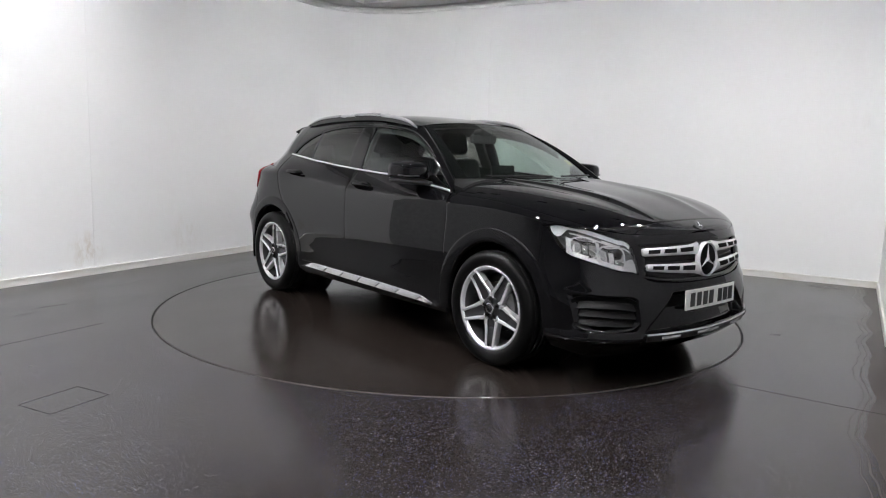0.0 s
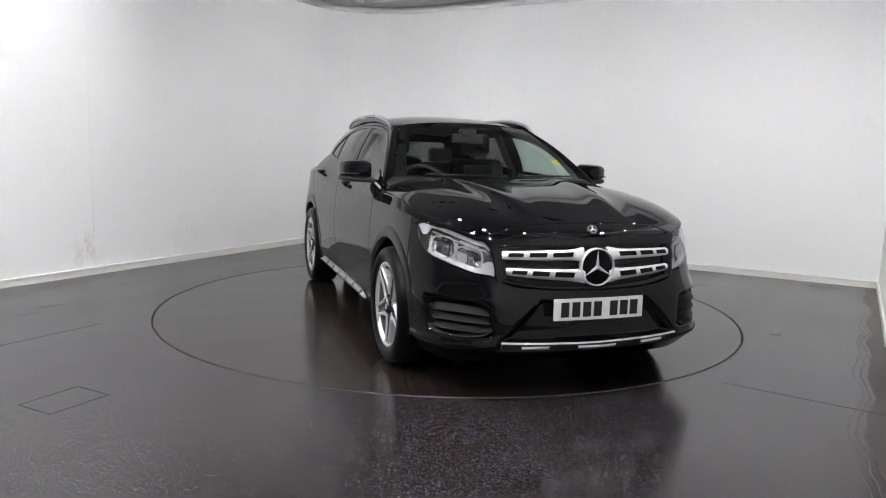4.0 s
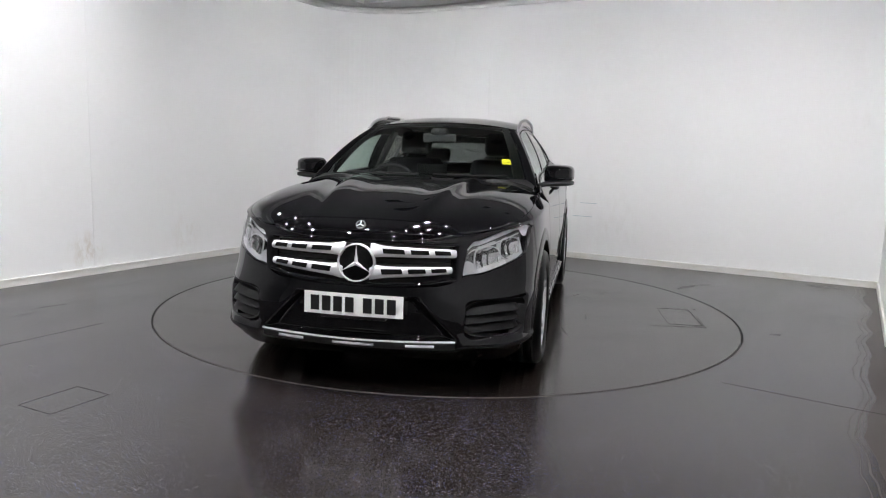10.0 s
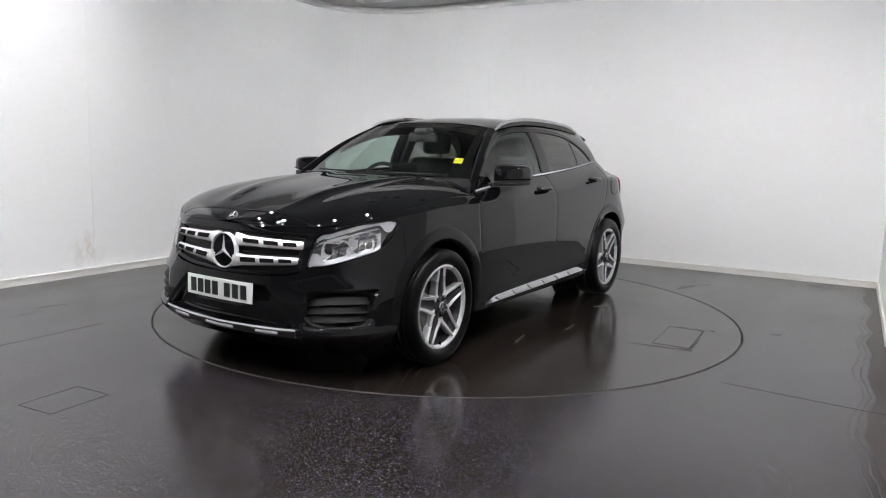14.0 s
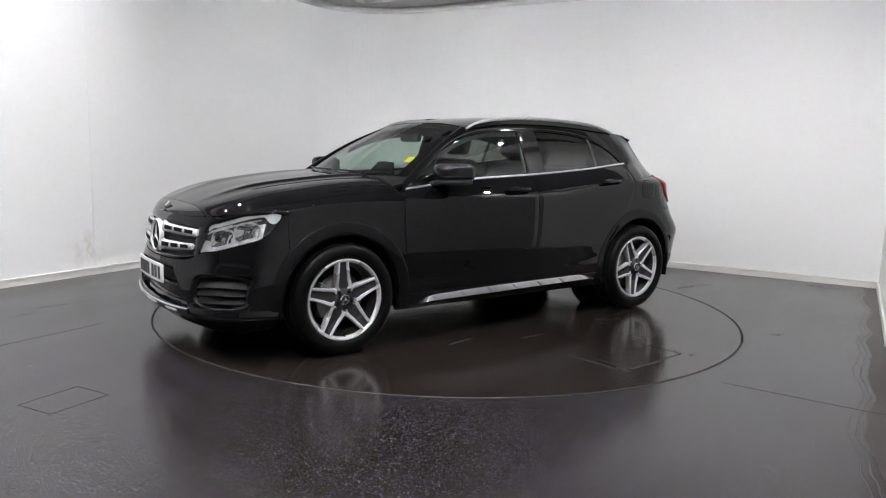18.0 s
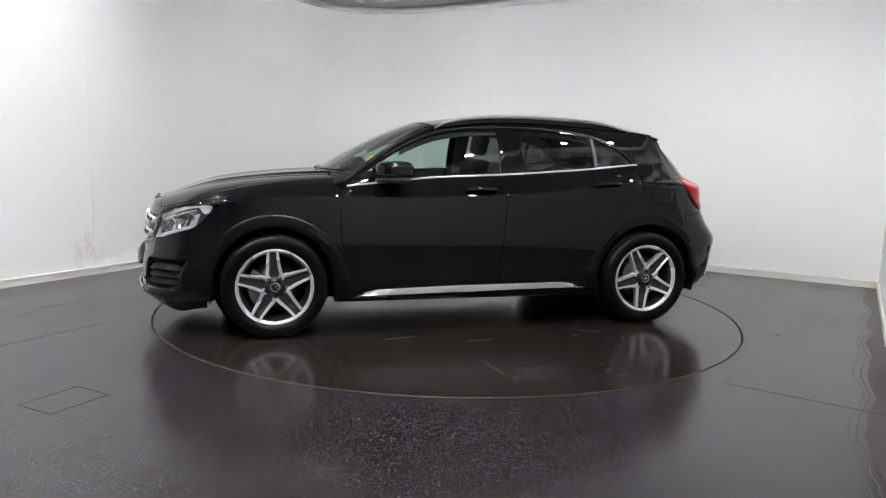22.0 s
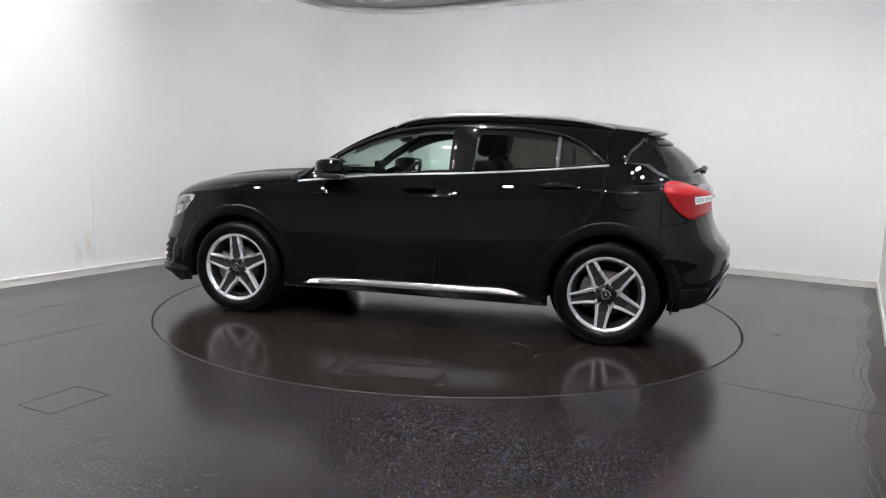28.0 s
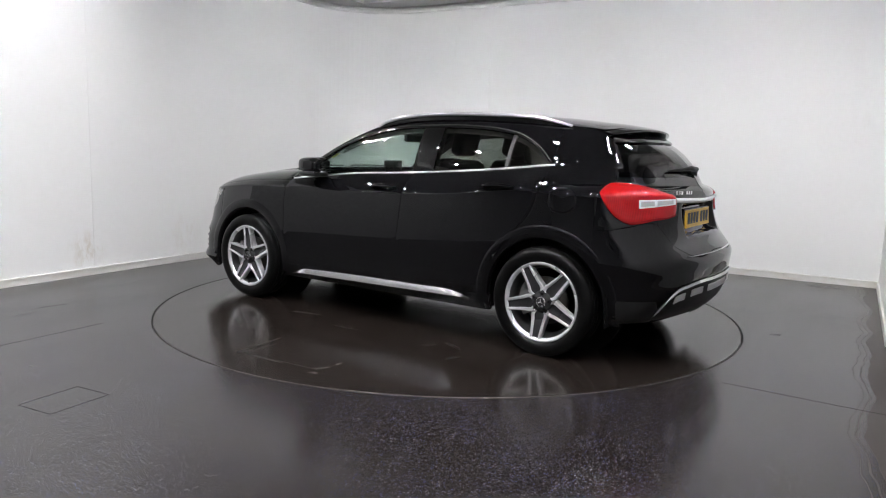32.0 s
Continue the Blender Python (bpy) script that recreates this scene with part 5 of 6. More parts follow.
    D, H = np.meshgrid(np.linspace(40, 90, 34), np.linspace(0, 1, 8), indexing="ij")
    zl = curve((40, 0.325), (45, 0.415), (49, 0.462), (58, 0.492), (90, 0.507))
    P = rear_skin(D * DEG, 0.285 + (zl(D) - 0.285) * H, 0.012 - 0.006 * H)
    part("rear_guard", sheet("rear_guard", full(P), TRIM, 0.01), None, bumper, "matt black lower guard")
    P = rear_skin(D * DEG, zl(D) - 0.012 + 0.016 * H, 0.020 - 0.008 * H)
    part("chrome_edge", sheet("chrome_edge", full(P), CHROME, 0.006), None, bumper, "chrome line round the lower guard")
    for a, b in ((50, 57), (62, 72), (78, 102), (108, 118)):
        d = np.linspace(a, b, 10)
        Dg, Hh = np.meshgrid(d, np.linspace(0, 1, 4), indexing="ij")
        E = np.where(Dg > 90, 180 - Dg, Dg)
        P = rear_skin(E * DEG, zl(E) - 0.085 + 0.042 * Hh, 0.019 - 0.006 * Hh)
        P[..., 1] *= np.where(Dg > 90, -1, 1)
        part("guard_bar", sheet("guard_bar", P, SATIN, 0.006), None, bumper, "silver bar in the lower guard")
    D, H = np.meshgrid(np.linspace(58, 90, 20), np.linspace(0, 1, 4), indexing="ij")
    P = rear_skin(D * DEG, 0.664 + 0.006 * H, 0.0)
    P[..., 0] += 0.075 - 0.085 * (1 - H)
    part("load_sill", sheet("load_sill", full(P), CHROME, 0.004, hub=(-2.1, 0, 0)), None, bumper, "polished loading sill plate")
    build_tail_lamps()
    rear_plate(gate)
    # handle strip
    D, H = np.meshgrid(np.linspace(62, 90, 20), np.linspace(0, 1, 5), indexing="ij")
    P = rear_skin(D * DEG, 0.962 + 0.014 * (90 - D) / 30 + 0.029 * H, 0.004 + 0.012 * np.sin(math.pi * H))
    part("handle_strip", sheet("handle_strip", full(P), BRIGHT, 0.01), None, gate, "chrome strip over the number plate")
    # model letters
    for k in range(7):
        if k == 3:
            continue
        p, q = rear_skin((63.0 + 2.1 * k) * DEG, 1.030, 0.003), rear_skin((63.9 + 2.1 * k) * DEG, 1.030, 0.003)
        bm = bmesh.new()
        box(bm, -0.002, 0.002, -0.011, 0.011, -0.012, 0.012, 0.0012, 1)
        ob = part("letter_bar", bm, CHROME, gate, "small chrome bar of the model lettering")
        ob.matrix_local = pose(p[0], p[1], p[2], 0, 0, math.degrees(math.atan2(q[1] - p[1], q[0] - p[0])) + 90)
    # spoiler
    y = np.linspace(-0.515, 0.515, 41)
    prof = [(-1.46, 0.003), (-1.55, 0.005), (-1.63, 0.003), (-1.685, -0.006), (-1.707, -0.013), (-1.710, -0.019), (-1.700, -0.025), (-1.66, -0.034), (-1.62, -0.052)]
    P = np.zeros((41, len(prof), 3))
    w = np.abs(y / 0.515)
    for j, (px, pz) in enumerate(prof):
        P[:, j] = np.stack([px + 0.10 * w ** 3, y, ridge_z(np.full(41, max(px, -1.66))) + pz - 0.038 * w ** 2.4], -1)
    part("spoiler", sheet("spoiler", P, PAINT, 0.008, hub=(-1.60, 0, 1.3)), None, gate, "glossy black roof spoiler")
    # upright gloss strips beside the rear window
    Q, V = np.meshgrid(np.linspace(0.612, 0.655, 6), np.linspace(0.30, 0.97, 20), indexing="ij")
    P = tail_point(Q, V)
    lift = 0.008 * np.sin(math.pi * (Q - 0.612) / 0.043) * np.clip((V - 0.30) / 0.3, 0, 1)
    P[..., 0] -= 0.8 * lift
    P[..., 1] += 0.6 * lift
    for R in (P, mirror_y(P)):
        part("window_fin", sheet("window_fin", R, GLOSS_TRIM, 0.006), None, gate, "gloss black strip beside the rear window")
    # rear wiper
    part("rear_wiper", tube("rear_wiper", [tail_point(np.array(q), np.array(v)) + np.array([-o, 0, o]) for q, v, o in ((1.0, 0.17, 0.0), (0.995, 0.21, 0.020), (0.93, 0.222, 0.023), (0.86, 0.22, 0.016), (0.79, 0.215, 0.010))], [0.023, 0.022, 0.016, 0.010, 0.006], TRIM, 10), None, gate, "black rear wiper arm")


def build_tail_lamps():
    lo = curve((17.8, 1.030), (19, 0.982), (21.5, 0.926), (26, 0.873), (31, 0.852), (36, 0.857), (46, 0.873), (58.5, 0.889), (61, 0.899), (62.3, 0.918))
    hi = curve((17.8, 1.036), (19.5, 1.060), (23.5, 1.084), (29, 1.090), (36, 1.085), (46, 1.065), (57, 1.030), (61.0, 1.016), (62.3, 1.002))
    def grid(d0, d1, h0, h1, n=24, m=8):
        D, H = np.meshgrid(np.linspace(d0, d1, n), np.linspace(h0, h1, m), indexing="ij")
        return D, H, lo(D) + (hi(D) - lo(D)) * H
    for s in (1, -1):
        m = (lambda P: P) if s > 0 else mirror_y
        D, H, Z = grid(17.8, 62.3, 0.0, 1.0, 90, 24)
        edge = np.minimum(np.minimum(H, 1 - H) * 8, 1) * np.clip(np.minimum((D - 17.7) / 3, (62.5 - D) / 3), 0, 1)
        lamp = part("tail_lamp", sheet("tail_lamp", m(rear_skin(D * DEG, Z, 0.002 + 0.012 * np.sqrt(np.clip(edge, 0, 1)))), RED_LENS, 0.02), None, car, "red tail lamp with a clear section")
        D, H, Z = grid(19.5, 61.5, 0.02, 0.07, 50)
        part("lamp_rim", sheet("lamp_rim", m(rear_skin(D * DEG, Z, 0.0125)), RED_DEEP, 0.003), None, lamp, "dark red lower rim of the lamp")
        # clear section: bright tray, two chrome cells, clear cover
        zc = lambda D, H: 0.943 + 0.022 * (D - 34.5) / 26 + (0.052 - 0.018 * (D - 34.5) / 26) * H
        D, H = np.meshgrid(np.linspace(37.0, 60.8, 22), np.linspace(0, 1, 6), indexing="ij")
        clear = part("clear_section", sheet("clear_section", m(rear_skin(D * DEG, zc(D, H), 0.0150)), WHITE_LENS, 0.004), None, lamp, "clear reversing light section")
        for a, b in ((38.2, 46.0), (48.0, 58.5)):
            D, H = np.meshgrid(np.linspace(a, b, 10), np.linspace(0.2, 0.8, 6), indexing="ij")
            dish = 0.0165 + 0.004 * np.cos(math.pi * (D - a) / (b - a)) ** 2
            part("reflector_cell", sheet("reflector_cell", m(rear_skin(D * DEG, zc(D, H), dish)), BRIGHT, 0.003), None, clear, "chrome reflector cell")


def rear_plate(gate):
    slope = lambda z: -(2.014 - 0.19 * (z - 0.86) * 0.4)
    y = np.linspace(-0.26, 0.26, 10)
    P = np.zeros((10, 4, 3))
    for j, zz in enumerate(np.linspace(0.808, 0.919, 4)):
        P[:, j] = np.stack([np.full(10, slope(zz)), y, np.full(10, zz)], -1)
    plate = part("rear_number_plate", sheet("rear_number_plate", P, PLATE_Y, 0.006), None, car, "yellow rear number plate")
    plate_bars(plate, lambda y, z: slope(z) - 0.0005, 0.8635, -1)
    bm = bmesh.new()
    box(bm, -2.006, -1.95, -0.268, 0.268, 0.802, 0.926, 0.006)
    part("plate_mount", bm, GLOSS_TRIM, gate, "gloss black mount behind the rear plate")


def build_rails():
    for s in (1, -1):
        n = 60
        xs = np.linspace(0.225, -1.34, n)
        lift = curve((0.225, -0.004), (0.17, 0.018), (0.08, 0.031), (-0.1, 0.036), (-0.8, 0.036), (-1.15, 0.028), (-1.34, 0.0))
        yy = roof_y(xs) + 0.014
        pts = [(x, s * y, z) for x, y, z in zip(xs, yy, roof_z(xs) + lift(xs))]
        rad = [0.0155 - 0.007 * abs(2 * k / (n - 1) - 1) ** 6 for k in range(n)]
        rail = part("roof_rail", tube("roof_rail", pts, rad, RAIL, 12, 0.8), None, car, "polished aluminium roof rail")
        P = np.zeros((n, 4, 3))
        for j, w in enumerate((0.0, 0.4, 0.8, 1.0)):
            P[:, j] = np.stack([xs, s * (yy + 0.003), roof_z(xs) - 0.004 + (lift(xs)) * w], -1)
        part("rail_foot", sheet("rail_foot", P, GLOSS_TRIM, 0.010), None, rail, "black foot along the roof rail")


def build_mirrors():
    for s in (1, -1):
        bm = bmesh.new()
        bmesh.ops.create_cube(bm, size=1.0)
        bmesh.ops.subdivide_edges(bm, edges=bm.edges[:], cuts=7, use_grid_fill=True)
        for v in bm.verts:
            p = np.array(v.co) * 2
            q = p / max(1e-6, (abs(p) ** 4).sum() ** 0.25)
            x, y, z = q
            rearness = (x + 1) / 2
            taper = 1.0 - 0.16 * rearness ** 2
            z = max(z, -0.62)
            v.co = (0.596 + 0.108 * x - 0.040 * (y > 0) * y, s * (0.905 + 0.105 * y * taper), 1.104 + 0.070 * z * taper * (1.0 - 0.10 * y) + 0.004 * y)
        for f in bm.faces:
            f.smooth = True
        shell = part("door_mirror", bm, PAINT, car, "glossy black door mirror")
        # flat matt lower shell, wider than the foot
        bm = bmesh.new()
        bmesh.ops.create_cube(bm, size=1.0)
        bmesh.ops.subdivide_edges(bm, edges=bm.edges[:], cuts=5, use_grid_fill=True)
        for v in bm.verts:
            p = np.array(v.co) * 2
            x, y, z = p / max(1e-6, (abs(p) ** 4).sum() ** 0.25)
            v.co = (0.600 + 0.098 * x - 0.035 * (y > 0) * y, s * (0.898 + 0.112 * y * (1 - 0.12 * (x > 0) * x)), 1.044 + 0.018 * z + 0.006 * y)
        for f in bm.faces:
            f.smooth = True
        part("lower_shell", bm, TRIM, shell, "matt black lower shell of the mirror")
        part("mirror_foot", tube("mirror_foot", [(0.66, s * 0.765, 1.028), (0.64, s * 0.81, 1.034), (0.615, s * 0.865, 1.042), (0.60, s * 0.93, 1.042)], [0.036, 0.030, 0.026, 0.016], TRIM, 12, 0.5), None, shell, "matt black mirror foot")
        part("indicator_strip", tube("indicator_strip", [(0.690, s * 0.85, 1.085), (0.700, s * 0.92, 1.083), (0.664, s * 0.985, 1.083), (0.60, s * 1.006, 1.086)], 0.004, ALLOY_DARK, 8), None, shell, "slim grey indicator strip")
        bm = bmesh.new()
        box(bm, 0.486, 0.491, s * 0.905 - 0.085, s * 0.905 + 0.085, 1.058, 1.145, 0.002)
        part("mirror_glass", bm, CHROME, shell, "mirror glass")


def build_wipers():
    for ya, yb, base in ((-0.55, 0.02, 0.0), (0.12, 0.62, 0.0)):
        u = np.linspace(ya, yb, 16) / 0.745
        P = ws_point(u, np.full(16, 0.035)) + np.array([0.010, 0, 0.012])
        part("wiper", tube("wiper", P, 0.006, TRIM, 6), None, car, "black windscreen wiper")


# ---- wheels, cabin, underside ----
def build_wheel(xc, s, spin):
    """One wheel: the rim carries tyre, spokes, cap and brake. Its y axis points out of the car."""
    R = 0.250
    prof = [(0.2268, 0.083), (0.236, 0.100), (0.243, 0.104), (R, 0.102), (R + 0.003, 0.094), (R - 0.002, 0.088)]
    wheel = part("wheel", lathe("wheel", prof, ALLOY, 72), None, car, "silver five-spoke alloy wheel with black tyre")
    wheel.matrix_local = pose(xc, s * WHEEL_Y, HUB_Z, 0, 0, 0 if s > 0 else 180)
    barrel = [(0.09, -0.085), (0.214, -0.10), (0.221, -0.06), (0.2035, 0.0), (0.2105, 0.05), (0.2265, 0.083)]
    part("barrel", lathe("barrel", barrel, BARREL, 64), None, wheel, "dark grey inner barrel of the rim")
    # tyre
    T = 0.342
    tp = [(0.246, 0.092), (0.252, 0.102), (0.270, 0.113), (0.292, 0.1175), (0.312, 0.114), (0.328, 0.105), (0.336, 0.094), (0.340, 0.080), (0.342, 0.060)]
    grooves = []
    for y in (0.060, 0.020, -0.020, -0.060):
        grooves += [(T, y + 0.005), (T - 0.007, y + 0.004), (T - 0.007, y - 0.004), (T, y - 0.005)]
    tp = tp + grooves + [(r, -y) for r, y in tp[::-1]]
    part("tyre", lathe("tyre", tp, RUBBER, 72, True), None, wheel, "black low-profile road tyre")
    # spokes
    face = curve((0.0, 0.088), (0.06, 0.088), (0.12, 0.090), (0.20, 0.098), (0.245, 0.102))
    for k in range(5):
        a0 = math.radians(90 + spin + 72 * k)
        sp = spoke_mesh(a0, face)
        part("spoke", sp[0], None, wheel, "machined silver spoke")
        part("spoke_pocket", sp[1], None, wheel, "dark grey recess between the ribs of a spoke")
    hub = [(0.0001, 0.099), (0.026, 0.098), (0.033, 0.093), (0.034, 0.086), (0.060, 0.086), (0.068, 0.080), (0.070, 0.05)]
    part("hub_cap", lathe("hub_cap", hub, ALLOY_DARK, 40), None, wheel, "grey hub with a round centre cap")
    part("cap_ring", lathe("cap_ring", [(0.024, 0.0985), (0.026, 0.1005), (0.030, 0.0985), (0.033, 0.094)], CHROME, 32), None, wheel, "chrome ring on the centre cap")
    bm = bmesh.new()
    for k in range(3):
        a = math.pi / 2 + k * 2 * math.pi / 3
        vs = [bm.verts.new(q) for q in ((0.024 * math.cos(a), 0.1, 0.024 * math.sin(a)), (0.005 * math.cos(a + 1.05), 0.1, 0.005 * math.sin(a + 1.05)), (0, 0.103, 0), (0.005 * math.cos(a - 1.05), 0.1, 0.005 * math.sin(a - 1.05)))]
        bm.faces.new((vs[0], vs[1], vs[2]))
        bm.faces.new((vs[0], vs[2], vs[3]))
    part("cap_rays", bm, CHROME, wheel, "small chrome rays on the centre cap")
    for k in range(5):
        a = math.radians(90 + spin + 36 + 72 * k)
        bm = bmesh.new()
        bmesh.ops.create_cone(bm, cap_ends=True, segments=12, radius1=0.0095, radius2=0.0085, depth=0.012, matrix=Matrix.Translation((0.052 * math.cos(a), 0.089, 0.052 * math.sin(a))) @ Matrix.Rotation(-math.pi / 2, 4, "X"))
        part("wheel_bolt", bm, SHADOW, wheel, "dark wheel bolt")
    # brake
    part("brake_disc", lathe("brake_disc", [(0.07, 0.045), (0.085, 0.030), (0.150, 0.030), (0.150, 0.008), (0.08, 0.008)], IRON, 48), None, wheel, "worn iron brake disc")
    bm = bmesh.new()
    for i in range(7):
        a = math.radians(-32 + 64 * i / 6) + (0 if (xc > 0) == (s > 0) else math.pi) * 1.0
        a = a if xc > 0 else a + math.pi
        box(bm, 0.105, 0.172, -0.01, 0.058, -0.02, 0.02, 0.006, 2, Matrix.Rotation(-a, 4, "Y"))
    part("brake_caliper", bm, CALIPER, wheel, "grey brake caliper")
    bm = bmesh.new()
    box(bm, -0.004, 0.004, 0.080, 0.092, -0.236, -0.212, 0.002)
    part("valve", bm, SHADOW, wheel, "black tyre valve")


def spoke_mesh(a0, face):
    """Two silver ribs that run from the hub valleys to the rim, and the recess between."""
    ua, wa = Vector((math.cos(a0), 0, math.sin(a0))), Vector((-math.sin(a0), 0, math.cos(a0)))
    n = 12
    half = curve((0.062, 0.0455), (0.08, 0.0565), (0.12, 0.0495), (0.16, 0.0445), (0.20, 0.0400), (0.243, 0.0370))
    rib = curve((0.06, 0.026), (0.12, 0.0225), (0.20, 0.0185), (0.243, 0.0180))
    bm_v, bm_f = [], []
    rs = np.linspace(0.062, 0.243, n)
    for side in (1, -1):
        base = len(bm_v)
        for r in rs:
            h, w, y = float(half(r)), float(rib(r)), float(face(r))
            for off, dy in ((h, -0.045), (h, -0.006), (h - 0.005, 0.0), (h - w + 0.004, -0.0015), (h - w, -0.006), (h - w, -0.03)):
                p = ua * float(r) + wa * (side * off)
                bm_v.append((p.x, y + dy, p.z))
        for i in range(n - 1):
            for k in range(5):
                q = (base + 6 * i + k, base + 6 * i + k + 1, base + 6 * i + 6 + k + 1, base + 6 * i + 6 + k)
                bm_f.append(q if side < 0 else q[::-1])
    ribs = mesh_of("spoke", bm_v, bm_f, ALLOY, False)
    v, f = [], []
    for r in rs:
        h, w, y = float(half(r)) - float(rib(r)) + 0.001, 0, float(face(r))
        for off, dy in ((-h, -0.007), (-h * 0.4, -0.011), (h * 0.4, -0.011), (h, -0.007)):
            p = ua * float(r) + wa * off
            v.append((p.x, y + dy, p.z))
    for i in range(n - 1):
        for k in range(3):
            f.append((4 * i + k, 4 * i + 4 + k, 4 * i + 5 + k, 4 * i + 1 + k))
    return ribs, mesh_of("spoke_pocket", v, f, ALLOY_DARK)


def build_under():
    bm = bmesh.new()
    for x0, x1, y, z0, z1 in ((-0.88, 0.88, 0.80, 0.21, 0.60), (0.80, 2.02, 0.52, 0.19, 0.72), (-1.90, -0.80, 0.52, 0.24, 0.86), (1.78, 2.04, 0.48, 0.20, 0.55), (-1.93, -1.78, 0.45, 0.27, 0.80)):
        box(bm, x0, x1, -y, y, z0, z1, 0.03, 1)
    under = part("underbody", bm, SHADOW, car, "dark underbody and floor pan")
    for xc, r in ((AXLE, ARCH_F), (-AXLE, ARCH_R)):
        for s in (1, -1):
            ang = np.linspace(-0.25, math.pi + 0.25, 40)
            P = np.zeros((40, 2, 3))
            for j, y in enumerate((0.50, 0.865)):
                P[:, j] = np.stack([xc + (r + 0.012) * np.cos(ang), np.full(40, s * y), HUB_Z + (r + 0.012) * np.sin(ang)], -1)
            part("wheel_well", sheet("wheel_well", P, SHADOW, 0.006, hub=(xc, 0, 9)), None, car, "black wheel well liner")
            bm = bmesh.new()
            bmesh.ops.create_circle(bm, cap_ends=True, segments=40, radius=r + 0.01, matrix=Matrix.Translation((xc, s * 0.505, HUB_Z)) @ Matrix.Rotation(math.pi / 2, 4, "X"))
            bmesh.ops.solidify(bm, geom=bm.faces[:], thickness=0.01)
            part("well_wall", bm, SHADOW, car, "black inner wall of the wheel well")


def seat(y0, x0, rear=False):
    """A front seat: cushion, backrest, head restraint."""
    w = 0.25
    bm = bmesh.new()
    box(bm, x0 - 0.25, x0 + 0.27, y0 - w, y0 + w, 0.50, 0.66, 0.06, 3)
    cushion = part("seat", bm, LEATHER, car, "black leather seat")
    bm = bmesh.new()
    box(bm, -0.075, 0.075, -w + 0.01, w - 0.01, 0.0, 0.60, 0.06, 3, pose(x0 - 0.27, y0, 0.60, 0, -16, 0))
    part("backrest", bm, LEATHER, cushion, "black leather backrest")
    bm = bmesh.new()
    box(bm, -0.05, 0.05, -0.13, 0.13, 0.63, 0.82, 0.045, 3, pose(x0 - 0.27, y0, 0.60, 0, -14, 0))
    part("head_restraint", bm, LEATHER, cushion, "black head restraint")


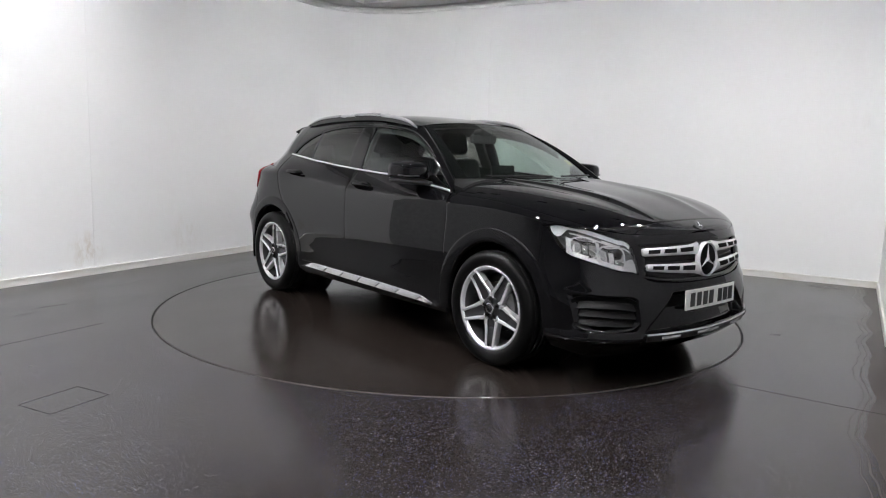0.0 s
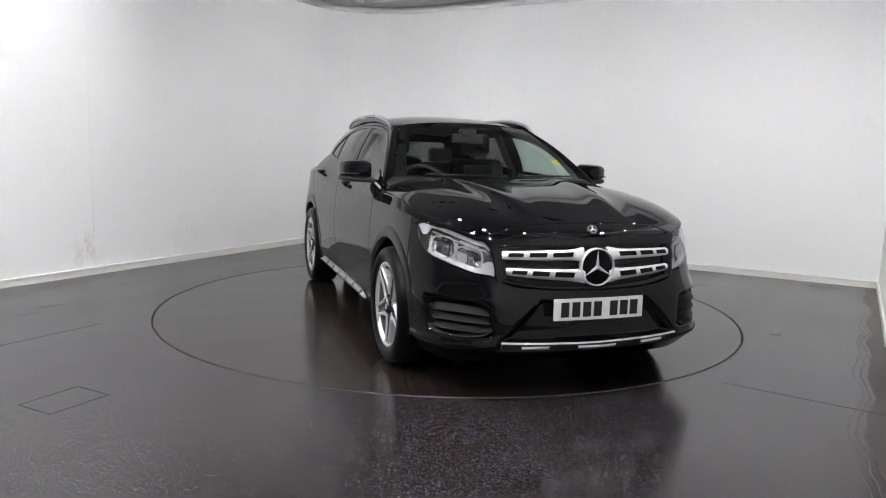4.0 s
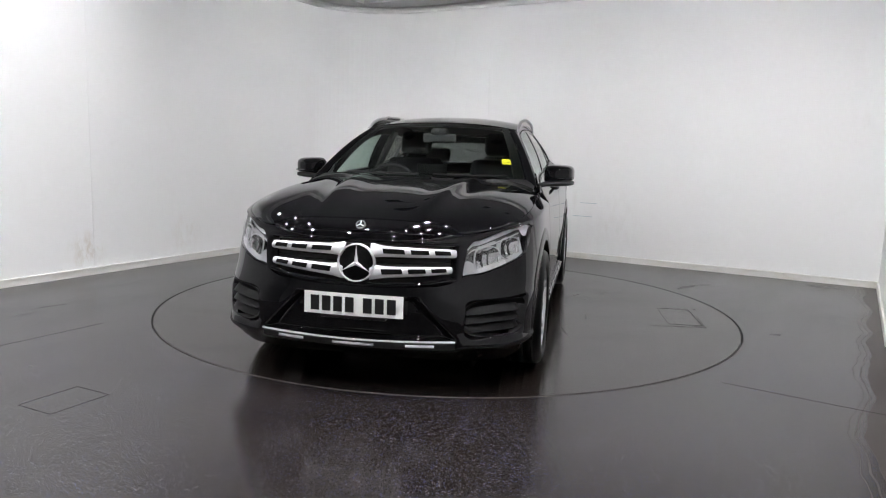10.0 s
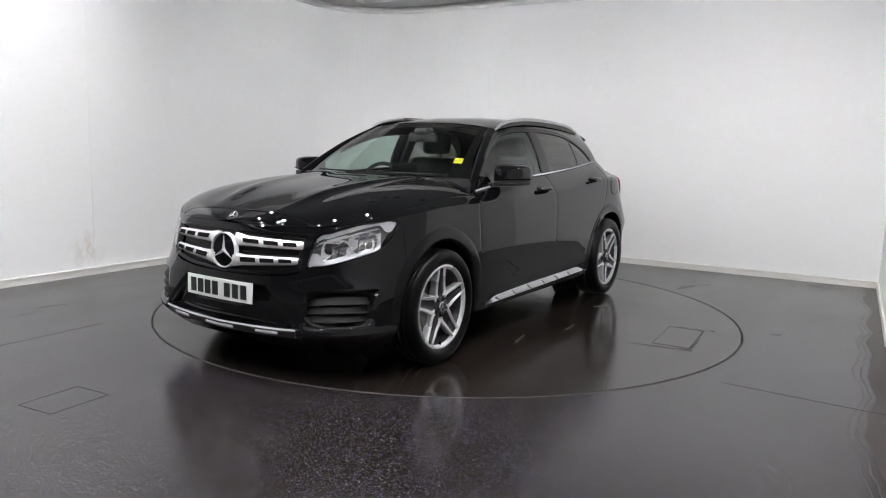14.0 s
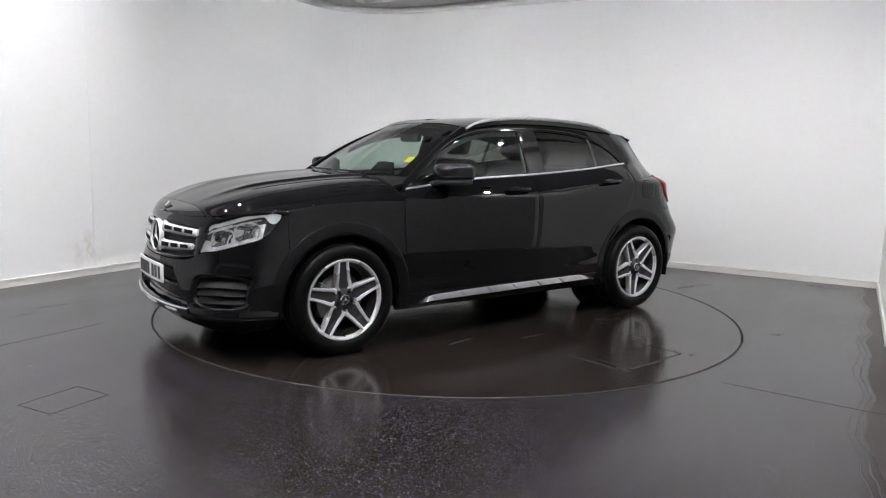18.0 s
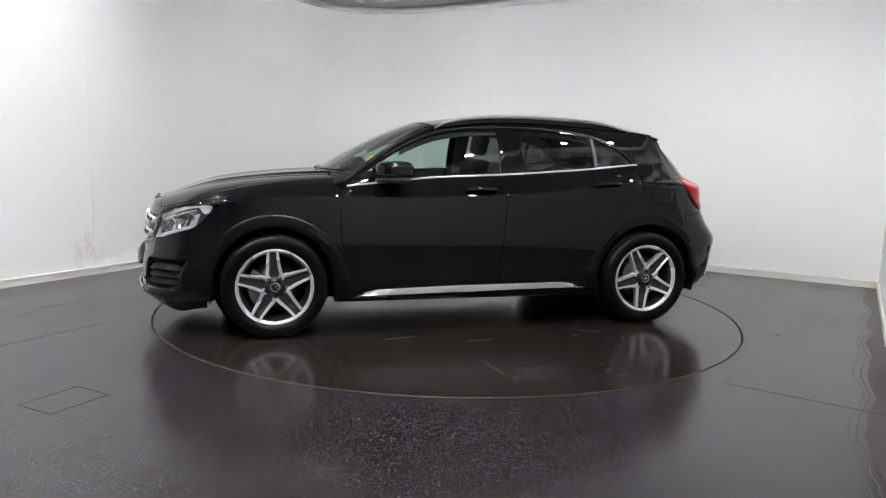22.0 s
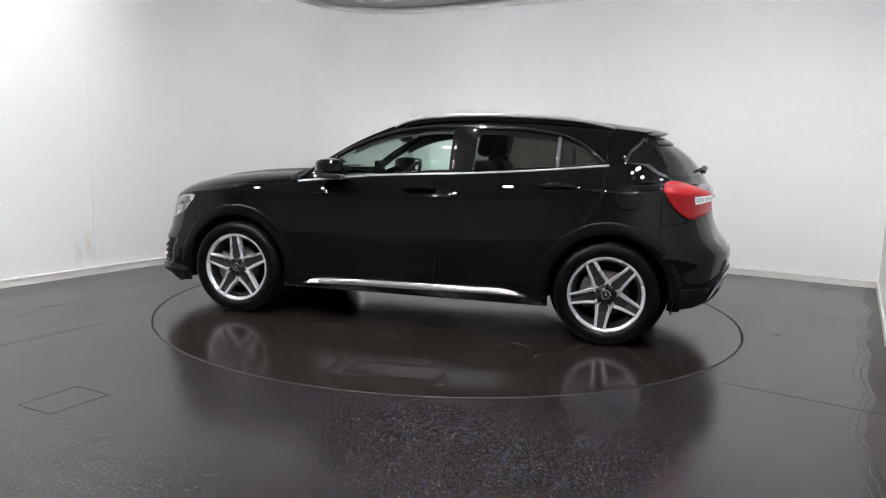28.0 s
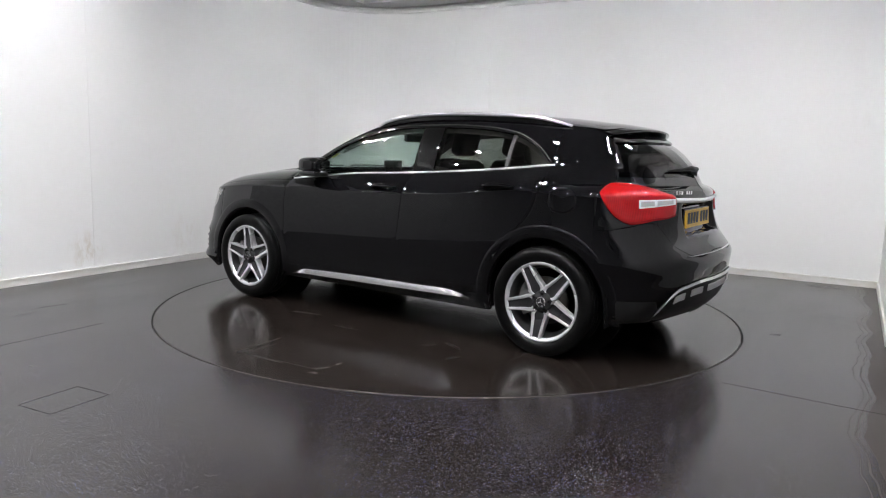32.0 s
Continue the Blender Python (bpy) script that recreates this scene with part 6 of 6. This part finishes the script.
def build_cabin():
    seat(-0.36, 0.02)
    seat(0.36, 0.02)
    bm = bmesh.new()
    box(bm, -1.15, -0.62, -0.64, 0.64, 0.50, 0.66, 0.06, 3)
    bench = part("rear_seat", bm, LEATHER, car, "black rear bench seat")
    bm = bmesh.new()
    box(bm, -0.07, 0.07, -0.64, 0.64, 0.0, 0.56, 0.05, 3, pose(-1.17, 0, 0.58, 0, -18, 0))
    part("rear_backrest", bm, LEATHER, bench, "black rear backrest")
    for y in (-0.38, 0.38):
        bm = bmesh.new()
        box(bm, -0.045, 0.045, -0.12, 0.12, 0.58, 0.72, 0.04, 3, pose(-1.18, y, 0.58, 0, -18, 0))
        part("head_restraint", bm, LEATHER, bench, "black rear head restraint")
    # dashboard
    u = np.linspace(-1, 1, 24)
    prof = [(0.98, 1.03), (0.80, 1.035), (0.66, 1.03), (0.58, 1.00), (0.55, 0.93), (0.57, 0.80), (0.62, 0.60)]
    P = np.zeros((24, len(prof), 3))
    for j, (x, z) in enumerate(prof):
        P[:, j] = np.stack([x - 0.20 * u ** 2 * max(0, (x - 0.6) / 0.38), u * 0.70, np.full(24, z) - 0.02 * u ** 2], -1)
    dash = part("dashboard", sheet("dashboard", P, CABIN, 0.02, hub=(0.9, 0, 0.7)), None, car, "dark dashboard")
    bm = bmesh.new()
    box(bm, 0.53, 0.55, -0.11, 0.11, 1.02, 1.15, 0.006)
    part("screen", bm, GLOSS_TRIM, dash, "free-standing dark display")
    # steering wheel
    wheel = part("steering_wheel", lathe("steering_wheel", [(0.185 + 0.015 * math.cos(a), 0.015 * math.sin(a)) for a in np.linspace(0, 2 * math.pi, 13)[:-1]], LEATHER, 40, True), None, car, "black leather steering wheel")
    wheel.matrix_local = pose(0.40, -0.36, 0.965, 0, 0, 90) @ pose(0, 0, 0, -24)
    bm = bmesh.new()
    box(bm, -0.18, 0.18, -0.012, 0.012, -0.025, 0.02, 0.008)
    box(bm, -0.06, 0.06, -0.03, 0.02, -0.06, 0.05, 0.015)
    box(bm, -0.02, 0.02, -0.012, 0.012, -0.18, -0.04, 0.008)
    part("steering_spokes", bm, CABIN, wheel, "black steering wheel hub and spokes")
    # inside mirror and its mount
    bm = bmesh.new()
    box(bm, 0.30, 0.335, -0.125, 0.125, 1.305, 1.37, 0.014)
    part("inside_mirror", bm, CABIN, car, "black inside mirror")
    bm = bmesh.new()
    box(bm, 0.26, 0.36, -0.06, 0.06, 1.36, 1.41, 0.02)
    part("mirror_mount", bm, CABIN, car, "black sensor housing behind the mirror")
    # door linings, pillars and shelf
    for s in (1, -1):
        for x0, x1 in ((-0.20, 0.86), (-1.0, -0.24)):
            X, H = np.meshgrid(np.linspace(x0, x1, 12), np.linspace(0, 1, 6), indexing="ij")
            Z = 0.58 + (belt_z(X) - 0.012 - 0.58) * H
            Y = s * (belt_y(X) - 0.035 - 0.03 * np.sin(math.pi * H))
            part("door_lining", sheet("door_lining", np.stack([X, Y, Z], -1), CABIN, 0.01, hub=(0, s * 3, 0.8)), None, car, "dark door lining")
        bm = bmesh.new()
        box(bm, -0.39, -0.26, s * 0.665 - 0.015, s * 0.665 + 0.015, 0.62, 1.11, 0.01)
        box(bm, -0.38, -0.27, -0.012, 0.012, 0, 0.33, 0.01, 2, Matrix.Translation((0, s * 0.665, 1.10)) @ Matrix.Rotation(s * 0.46, 4, "X"))
        part("pillar_lining", bm, CABIN, car, "dark inner pillar lining")
    bm = bmesh.new()
    box(bm, -1.85, -1.22, -0.60, 0.60, 1.02, 1.045, 0.008)
    part("parcel_shelf", bm, CABIN, car, "dark parcel shelf")


def motions():
    """The table turns steadily and carries the car."""
    turn = curve((0, -49.05), (2, -59.39), (4, -69.83), (6, -80.31), (8, -90.87), (10, -101.41), (12, -111.88), (14, -122.41), (16, -132.86), (18, -143.21), (20, -153.43), (22, -163.69), (24, -173.87), (26, -183.97), (28, -194.06), (30, -204.18), (32, -214.31))
    ox, oy = 0.0637, -0.0154
    rows, plate_rows = [], []
    for t in range(0, 33, 2):
        a = float(turn(t))
        m = pose(0, 0, 0, 0, 0, a)
        plate_rows.append((float(t), m))
        rows.append((float(t), m @ pose(ox, oy, 0.0005)))
    walk(car, rows)
    walk(table, plate_rows)


build_flanks()
build_front()
build_house()
for xc, s, spin in ((AXLE, 1, -4), (AXLE, -1, 34), (-AXLE, 1, 43), (-AXLE, -1, 8)):
    build_wheel(xc, s, spin)
build_under()
build_cabin()

motions()
